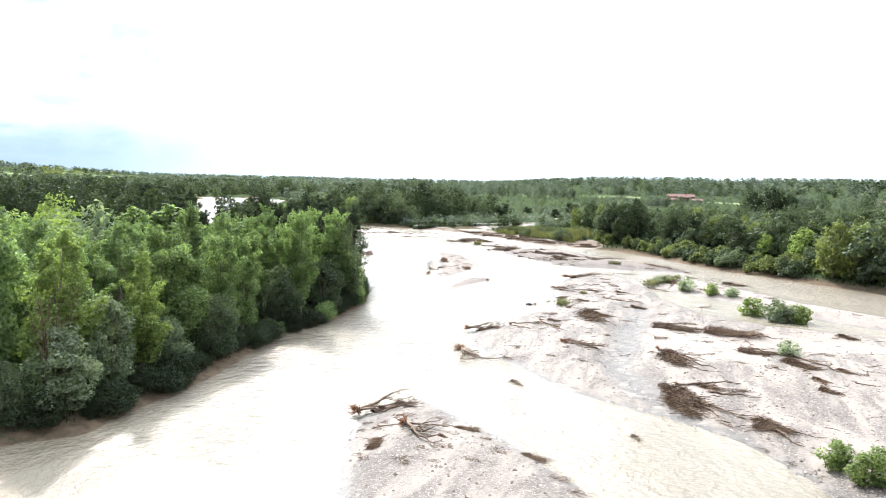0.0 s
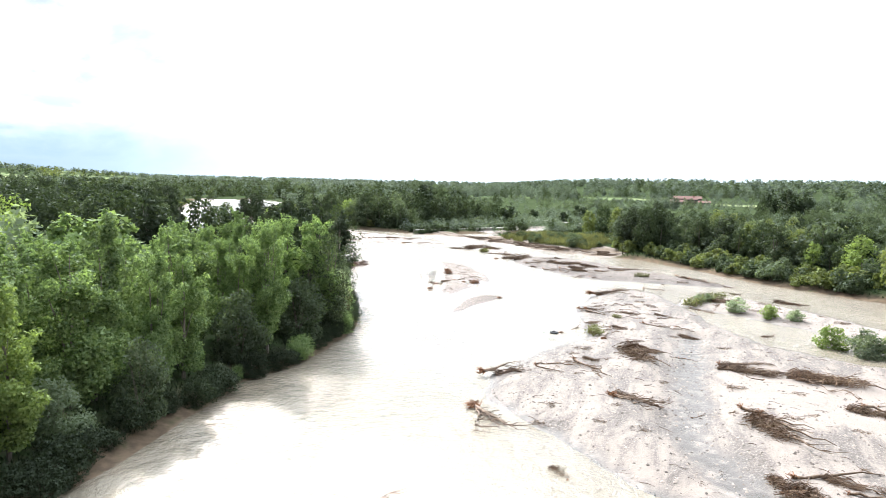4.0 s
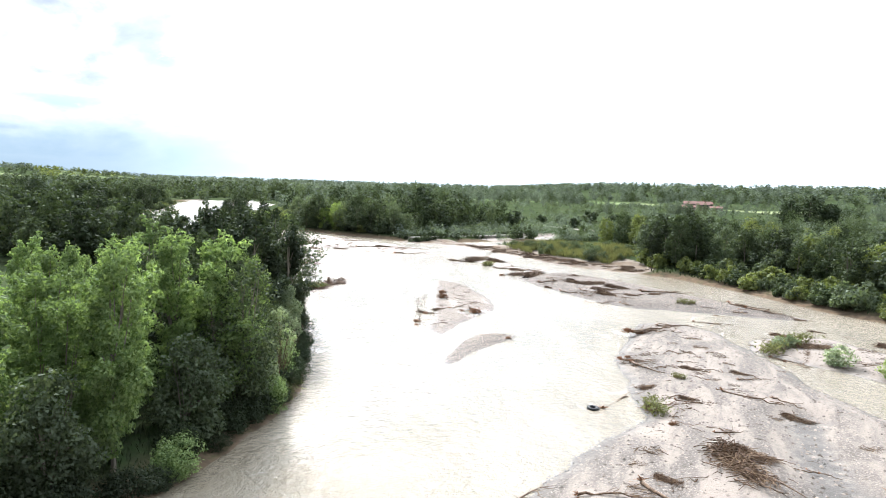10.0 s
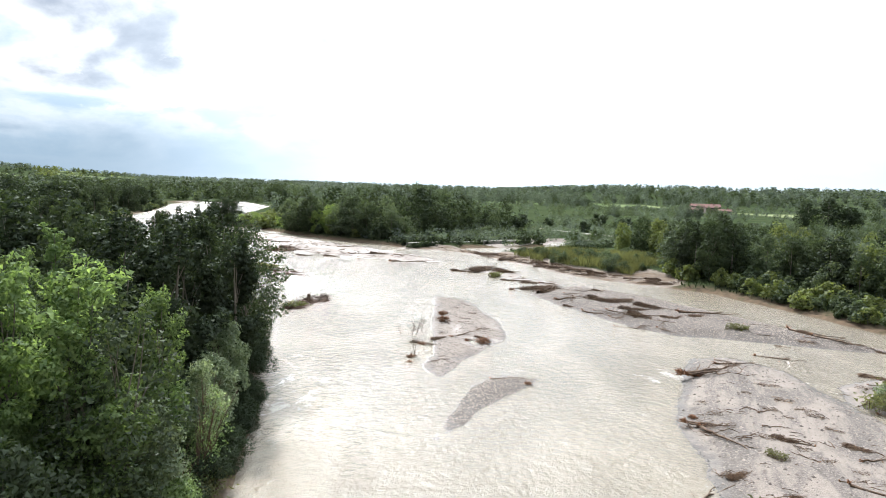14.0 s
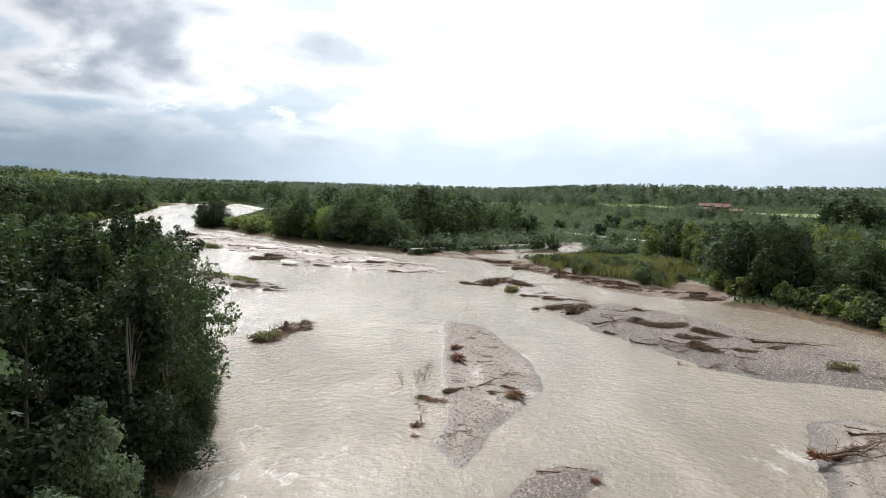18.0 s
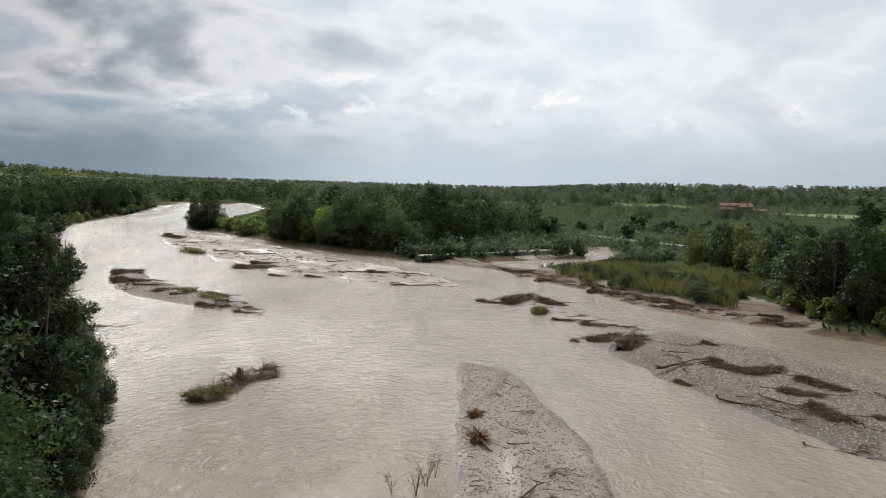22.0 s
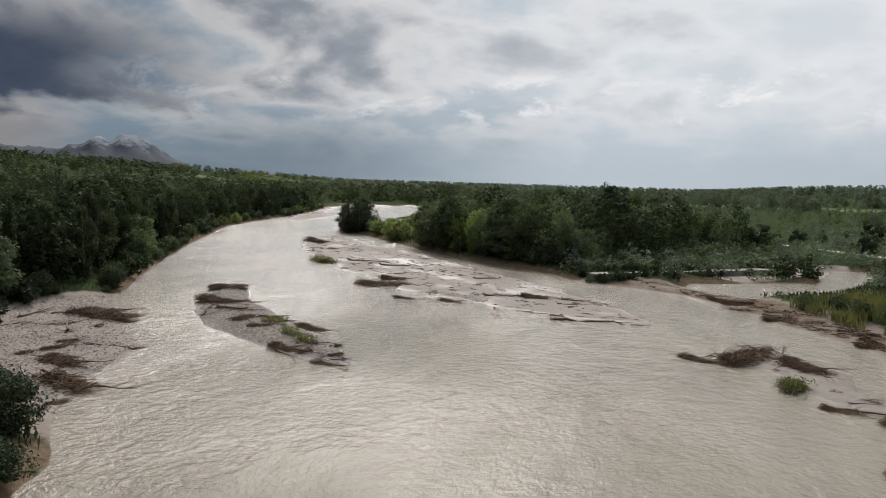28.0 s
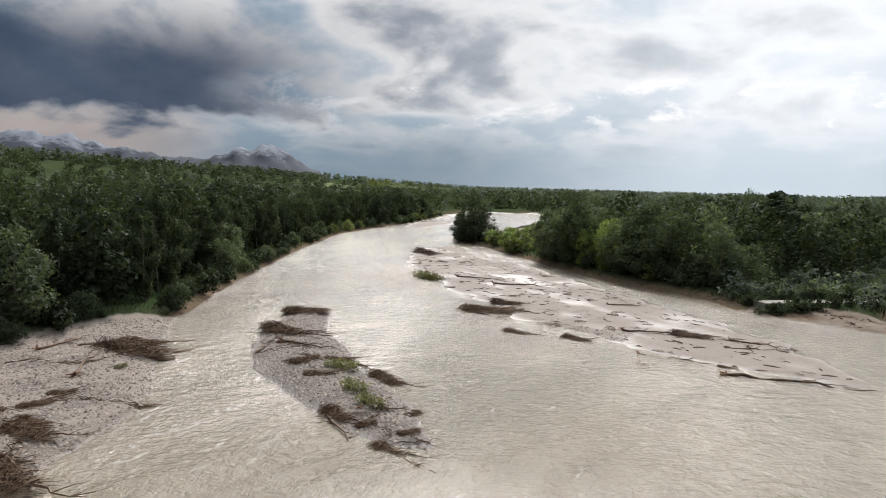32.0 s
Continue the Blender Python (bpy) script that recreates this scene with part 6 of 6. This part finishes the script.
def bare_thing():
    """A half-dead willow: many thin bare stems from one stool."""
    rng = np.random.default_rng(71)
    ob = tagged(new("bare_willow"), "half-dead willow with thin bare brown stems on the bank", "tree")
    twigs = Shape()
    for i in range(14):
        a, lean, h = float(rng.uniform(0, 6.28)), float(rng.uniform(0.05, 0.28)), float(rng.uniform(4.5, 8.0))
        pts = [Vector((math.cos(a) * (0.15 + lean * h * f ** 1.4), math.sin(a) * (0.15 + lean * h * f ** 1.4), h * f - 0.2)) for f in (0, 0.25, 0.5, 0.75, 1)]
        part("stem", Shape().tube(pts, [0.05, 0.042, 0.032, 0.02, 0.006], 5), M_DRIFT, ob)
        for j in range(16):
            k = int(rng.integers(1, 4))
            p = pts[k].lerp(pts[k + 1], float(rng.uniform(0, 1)))
            q = p + Vector((float(rng.normal(0, 0.35)), float(rng.normal(0, 0.35)), float(rng.uniform(0.2, 0.9))))
            twigs.tube([p, (p + q) / 2 + Vector((0.04, 0.02, 0)), q], [0.012, 0.009, 0.003], 3, False)
    part("brushwood", twigs, M_DRIFT, ob)
    P, out, cen = crown_points(rng, 6.5, 1.6, 0.6, 30, 900)
    V, F = leaflets(P, out, 0.13, rng)
    part("crown", mesh_of("crown", V, F, M_GREEN), M_GREEN, ob)
    return ob


BARE = bare_thing()
for x, y, s in ((-22.4, 39.2, 1.0), (-10.4, 84.6, 0.5), (-10.9, 86.6, 0.6), (-10.6, 82.4, 0.4)):
    place(BARE, x, y, 0.5 + x, s, 0.1, 0.18 if y > 60 else 0.0)
for x, y in ((-9.7, 83.0), (-9.9, 84.6), (-10.4, 81.4)):
    strand("g", x, y, 2.2, 1.5)
for kind, x, y, length in (("l", 6.0, 81.7, 2.4), ("t", 2.6, 77.6, 0.9), ("t", 9.2, 81.3, 0.8)):
    strand(kind, x, y, length, 0.1)
place(SAPLINGS[0], 9.0, 180.4, 1.0, 1.0, 0.1)


# ---- reeds, grass, stones ----
def blades(points, tall, wide, rng, material, name, label):
    n = len(points)
    a = rng.uniform(0, 2 * np.pi, n)
    h = tall * rng.uniform(0.5, 1.2, n)
    lean = rng.normal(0, 0.28, (n, 2)) * h[:, None]
    side = np.stack([np.cos(a), np.sin(a), np.zeros(n)], 1) * (wide * rng.uniform(0.6, 1.3, n))[:, None]
    P = np.array(points)
    tip = P + np.concatenate([lean, h[:, None]], 1)
    mid = P + np.concatenate([lean * 0.35, h[:, None] * 0.55], 1)
    V = np.stack([P - side * 0.5, mid - side, tip, mid + side], 1).reshape(-1, 3)
    return stuff(name, V, np.arange(4 * n).reshape(n, 4), material, label, "grass")


def scatter(rng, n, x0, x1, y0, y1, keep):
    x, y = rng.uniform(x0, x1, n), rng.uniform(y0, y1, n)
    ok = keep(x, y)
    x, y = x[ok], y[ok]
    return np.stack([x, y, sheet("z", x, y)], 1)


rng = np.random.default_rng(5)
REED_SPIT = [(24, 191), (28, 183), (33, 177), (37, 186), (44, 192), (44, 212), (26, 218), (15, 210), (17, 203)]
pts = scatter(rng, 36000, 10, 46, 168, 222, lambda x, y: (inside_distance(REED_SPIT, x, y) < 0.9 * rough(x, y, 3, 61)) & (rough(x, y, 3.5, 62) > -0.2))
count = 0
while count < 40:
    x, y = wood.uniform(12, 44), wood.uniform(174, 216)
    if inside_distance(REED_SPIT, np.array([x]), np.array([y]))[0] < -0.5 and free(x, y, 1.8):
        count += 1
        place(SHRUBS[1], x, y, wood.uniform(0, 6.28), wood.uniform(0.5, 1.1), 0.05, wide=1.1)
for i in range(100):
    x, y, nx, ny = shore_point([(38, 165), (27.6, 173), (22.3, 180), (17, 194), (12, 203), (5, 218)], wood.random())
    d = wood.uniform(0.3, 5.0)
    strand(wood.choice("ttlp"), x - nx * d, y - ny * d, wood.uniform(1.2, 3.2))
blades(pts, 1.5, 0.06, rng, M_REED, "reed_bed", "yellow-green reeds and tall grass on the spit")
# bank grasses use the darkened leaf copies: shade under trees put into their colour
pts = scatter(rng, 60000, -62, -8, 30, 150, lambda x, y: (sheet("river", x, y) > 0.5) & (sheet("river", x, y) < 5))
blades(pts, 0.5, 0.05, rng, M_DARK_SHADE, "bank_grass", "rank undergrowth on the muddy bank, shade put into its dark green")
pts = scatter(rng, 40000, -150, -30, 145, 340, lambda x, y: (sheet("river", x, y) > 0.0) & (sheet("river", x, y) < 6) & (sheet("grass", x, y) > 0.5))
blades(pts, 0.8, 0.09, rng, M_WOOD, "shore_grass", "rank grass under the trees on the far bank, shade put into its colour")
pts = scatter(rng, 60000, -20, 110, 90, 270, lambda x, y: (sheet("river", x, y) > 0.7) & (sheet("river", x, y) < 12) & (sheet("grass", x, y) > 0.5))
blades(pts, 0.7, 0.12, rng, M_DARK_SHADE, "scrub_grass", "tall grass and low scrub on the far bank")


def stones(n, keep, x0, x1, y0, y1, lo, hi, name, look=None, label="rounded grey river stones strewn over the gravel bars"):
    P = scatter(rng, n, x0, x1, y0, y1, keep)
    n = len(P)
    base = np.array([(1, 0, 0), (0, 1, 0), (-1, 0, 0), (0, -1, 0), (0, 0, 0.7), (0, 0, -0.5)], float)
    faces = np.array([(0, 1, 4), (1, 2, 4), (2, 3, 4), (3, 0, 4)])      # their undersides lie in the gravel
    a, s = rng.uniform(0, 6.28, n), lo + (hi - lo) * rng.uniform(0, 1, n) ** 3
    B = base[None] * rng.uniform(0.7, 1.2, (n, 6, 1)) * s[:, None, None]
    c, d = np.cos(a)[:, None], np.sin(a)[:, None]
    V = np.stack([B[..., 0] * c - B[..., 1] * d * 0.8, B[..., 0] * d + B[..., 1] * c * 0.8, B[..., 2]], 2) + P[:, None, :]
    return stuff(name, V.reshape(-1, 3), (faces[None] + 6 * np.arange(n)[:, None, None]).reshape(-1, 3), look or M_STONE, label, "stones")


def on_bar(x, y):
    h, grass, cob = sheet("z", x, y), sheet("grass", x, y), sheet("cobble", x, y)
    return (h - water_level(y) > 0.0) & (grass < 0.2) & (rng.uniform(0, 1, len(x)) < 0.25 + 0.75 * cob) & (sheet("river", x, y) < 1.0)


stones(60000, on_bar, -6, 62, 28, 120, 0.04, 0.16, "river_stones")
stones(60000, on_bar, -2, 8, 90, 149, 0.045, 0.12, "river_stones")


def at_edge(x, y):
    """Along the waterline of the bars."""
    d = sheet("z", x, y) - water_level(y)
    return (np.abs(d + 0.005) < 0.03) & (sheet("river", x, y) < -1.5) & (rough(x, y, 2.2, 98) > -0.35)


for x0, x1, y0, y1, n in ((-6, 46, 28, 84, 90000), (-6, 46, 84, 166, 150000), (-58, -20, 164, 202, 50000)):
    stones(n, at_edge, x0, x1, y0, y1, 0.05, 0.13, "waterline_stones", M_WETSTONE, "wet dark stones along the waterline of the gravel bars")
stones(80000, on_bar, 12, 46, 120, 165, 0.05, 0.13, "river_stones")
stones(90000, lambda x, y: (sheet("grass", x, y) < 0.2) & (sheet("z", x, y) - water_level(y) > 0.0), -70, -20, 145, 205, 0.05, 0.19, "shore_stones")


# ---- far woods ----
def far_woods():
    rng = np.random.default_rng(77)
    models = []
    for i in range(5):
        P, out, cen = crown_points(np.random.default_rng(900 + i), 10.0, 3.4, 0.4, 16, 110)
        V, F = leaflets(P, out, 1.25, rng, 1.3)
        models.append(V)
    n = 10000
    az = np.radians(rng.uniform(-42, 66, n))                       # left of the walk's first heading is positive
    r = 230 * np.exp(rng.uniform(0, math.log(3900 / 230), n))
    x, y = -20 - r * np.sin(az), 90 + r * np.cos(az)
    h, field = sheet("z", x, y), sheet("field", x, y)
    dense = rough(x, y, 120, 88)
    hill = hills(x, y)
    open_plain = (x > -0.03 * y) & (hill < 6)
    ok = (sheet("river", x, y) > 4) & (field < 0.5) & (inside_distance(GLADE, x, y) > 1) & (np.abs(x - (207.2 - 0.535 * y)) > 5)
    ok &= np.where(open_plain, ((dense > -0.1) & (y > 560)) | (rng.uniform(0, 1, n) < 0.22), True) & ~((x > 0) & (y < 470)) & ~((x > -150) & (y < 320))
    x, y, h, r, hill = x[ok], y[ok], h[ok], r[ok], hill[ok]
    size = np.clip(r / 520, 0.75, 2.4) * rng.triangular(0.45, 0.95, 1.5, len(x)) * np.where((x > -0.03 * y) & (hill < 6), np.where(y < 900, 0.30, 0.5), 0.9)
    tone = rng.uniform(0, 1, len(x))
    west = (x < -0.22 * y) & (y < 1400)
    tone = np.where(west, 0.71 + 0.21 * tone, np.where(tone > 0.93, 0.9, tone))                                        # shade on the near hillside put in as darker leaf colours
    lit_bluff = (hill > 5) & (y > 950) & (y < 2300) & (x > 70 - 0.62 * y) & (x < 45 - 0.45 * y)
    tone = np.where(lit_bluff, 0.86 + 0.14 * rng.uniform(0, 1, len(x)), tone)                  # sunlit strip of the bluff put in as paler leaf colours
    for lo, hi, mat, label in ((0, 0.74, M_FAR_HAZE, "distant woods on the plain and hills, haze in their grey-green colour"), (0.74, 0.88, M_WOOD, "distant woods on the plain and hills, shade in their dark green colour"), (0.88, 0.93, M_SALLOW, "distant grey-green willow woods"), (0.93, 1.01, M_LIME, "distant woods on the bluff, sunlight in their yellow-green colour")):
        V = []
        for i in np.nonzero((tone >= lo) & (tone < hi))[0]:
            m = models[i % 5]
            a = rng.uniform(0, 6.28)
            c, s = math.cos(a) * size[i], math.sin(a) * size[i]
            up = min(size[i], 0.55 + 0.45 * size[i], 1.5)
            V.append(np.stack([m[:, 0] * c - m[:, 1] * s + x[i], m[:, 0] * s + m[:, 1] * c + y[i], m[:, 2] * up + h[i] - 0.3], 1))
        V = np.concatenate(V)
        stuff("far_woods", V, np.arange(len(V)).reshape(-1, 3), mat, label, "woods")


far_woods()


# ---- mountains with snow, far off ----
def mountains():
    a = np.radians(np.linspace(28, 80, 150))
    t = np.linspace(0, 1, 16)
    A, T = np.meshgrid(a, t)
    deg = np.degrees(A)
    top = 150 + 95 * np.exp(-((deg - 40.5) / 2.6) ** 2) + 25 * np.exp(-((deg - 42) / 7.0) ** 2) + 130 * np.exp(-((deg - 56) / 5.5) ** 2) + 100 * np.exp(-((deg - 68) / 6) ** 2)
    top = top * smooth(deg, 30, 40) + 26 * rough(deg * 10, deg * 0, 9.0, 4) * smooth(deg, 32, 38)
    R = 3900 + 750 * T
    z = top * np.clip(T * 1.25, 0, 1) ** 0.9 * (1 + 0.16 * rough(deg * 12, T * 60, 9.0, 5)) - 10
    V = np.stack([(-8 - R * np.sin(A)).ravel(), (135 + R * np.cos(A)).ravel(), z.ravel()], 1)
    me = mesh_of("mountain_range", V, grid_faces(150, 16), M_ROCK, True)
    tagged(new("mountain_range", me), "distant mountain range with snow on its peaks, blue haze in its colour", "mountains", kind="structure")


mountains()


# ---- groyne, track and farm on the right-hand plain ----
def groyne():
    ob = tagged(new("concrete_groyne"), "low weathered concrete groyne with water spilling past it", "groyne")
    for i in range(7):
        s = Shape().box(-1.2, i * 6.0, -0.9, 1.2, i * 6.0 + 5.95, 0.55 + 0.04 * (i % 3))
        part("slab", s, M_CONCRETE, ob)
    s = Shape()
    for i in range(60):
        x, y, q = -1.5 - wood.random() * 1.2, wood.uniform(0, 42), wood.uniform(0.2, 0.5)
        s.box(x - q, y - q, -0.9, x + q, y + q, wood.uniform(-0.3, 0.25))
    part("rubble", s, M_STONE, ob, "broken rubble at the groyne's foot")
    ob.matrix_basis = pose(-9.5, 227.5, -0.22, 0, 0, -52)
    return ob


groyne()
edge = []
for i in range(90):
    f, side = wood.random() ** 1.3, wood.choice((-2.3, 2.0))
    edge.append((-9.5 + 33 * f + side * 0.62 + wood.gauss(0, 0.5), 227.5 + 26 * f - side * 0.79 + wood.gauss(0, 0.5)))
grove(edge, BUSHES[:2], 0.3, 0.5, "low bushes along the groyne", 2)


def ribbon(name, line, wide, lift, material, label):
    V = []
    for i, (x, y) in enumerate(line):
        a, b = line[max(i - 1, 0)], line[min(i + 1, len(line) - 1)]
        l = math.dist(a, b)
        nx, ny = -(b[1] - a[1]) / l * wide / 2, (b[0] - a[0]) / l * wide / 2
        z = max(height(x + nx, y + ny), height(x - nx, y - ny), height(x, y)) + lift
        V += [(x + nx, y + ny, z), (x - nx, y - ny, z), (x + nx * 1.3, y + ny * 1.3, z - 1.2), (x - nx * 1.3, y - ny * 1.3, z - 1.2)]
    F = []
    for i in range(len(line) - 1):
        q = 4 * i
        F += [(q + 1, q, q + 4, q + 5), (q, q + 2, q + 6, q + 4), (q + 3, q + 1, q + 5, q + 7)]
    tagged(new(name, mesh_of(name, V, F, material)), label, "road", kind="structure")


ribbon("embankment_road", [(207.2 - 0.535 * y + 2 * math.sin(y / 30), y) for y in range(262, 404, 6)], 2.6, 0.15, M_TRACK, "pale gravel track on a low embankment")


def house(name, label, w, d, h, ridge):
    ob = tagged(new(name), label, "house", "farm buildings")
    part("wall", Shape().box(-w / 2, -d / 2, -1.0, w / 2, d / 2, h), M_PLASTER, ob)
    r = Shape()
    e = 0.5
    r.v = [Vector(p) for p in ((-w / 2 - e, -d / 2 - e, h), (w / 2 + e, -d / 2 - e, h), (w / 2 + e, d / 2 + e, h), (-w / 2 - e, d / 2 + e, h), (-w / 2 - e, 0, h + ridge), (w / 2 + e, 0, h + ridge))]
    r.f = [(0, 1, 5, 4), (2, 3, 4, 5), (3, 0, 4), (1, 2, 5), (3, 2, 1, 0)]
    part("roof", r, M_ROOF, ob, "red tiled gable roof")
    n = max(3, int(w / 4))
    for i in range(n):
        x = -w / 2 + (i + 0.5) * w / n
        for z in ((1.0, 2.3), (3.8, 5.0)) if h > 5 else ((1.0, 2.3),):
            part("window", Shape().box(x - 0.55, -d / 2 - 0.06, z[0], x + 0.55, -d / 2 + 0.1, z[1]), M_GLASS, ob)
    part("door", Shape().box(w / 2 - 2.4, -d / 2 - 0.08, -0.9, w / 2 - 1.2, -d / 2 + 0.1, 1.3), M_BARK, ob)
    part("chimney", Shape().box(w * 0.2, 0.4, h + ridge * 0.5, w * 0.2 + 0.9, 1.3, h + ridge + 1.0), M_ROOF, ob)
    return ob


for x, y, turn, w, d, h, ridge, label in ((212, 656, -12, 11, 8, 3.0, 1.8, "pale farmhouse with a red tiled roof among trees"), (226, 660, -8, 10, 8, 5.2, 1.8, "two-storey farmhouse with a red tiled roof"),
                                          (235, 652, -12, 10, 8, 2.8, 1.6, "low barn with a red tiled roof"), (252, 745, -10, 27, 12, 5.0, 2.6, "large barn with a broad red roof behind the farm"),
                                          (405, 640, -20, 14, 9, 4.0, 2.0, "low farmhouse with a pale red roof by a field"), (428, 655, -20, 16, 9, 4.2, 2.2, "long farm shed with a red roof by a field")):
    ob = house("farmhouse", label, w, d, h, ridge)
    ob.matrix_basis = pose(x, y, height(x, y), 0, 0, turn)
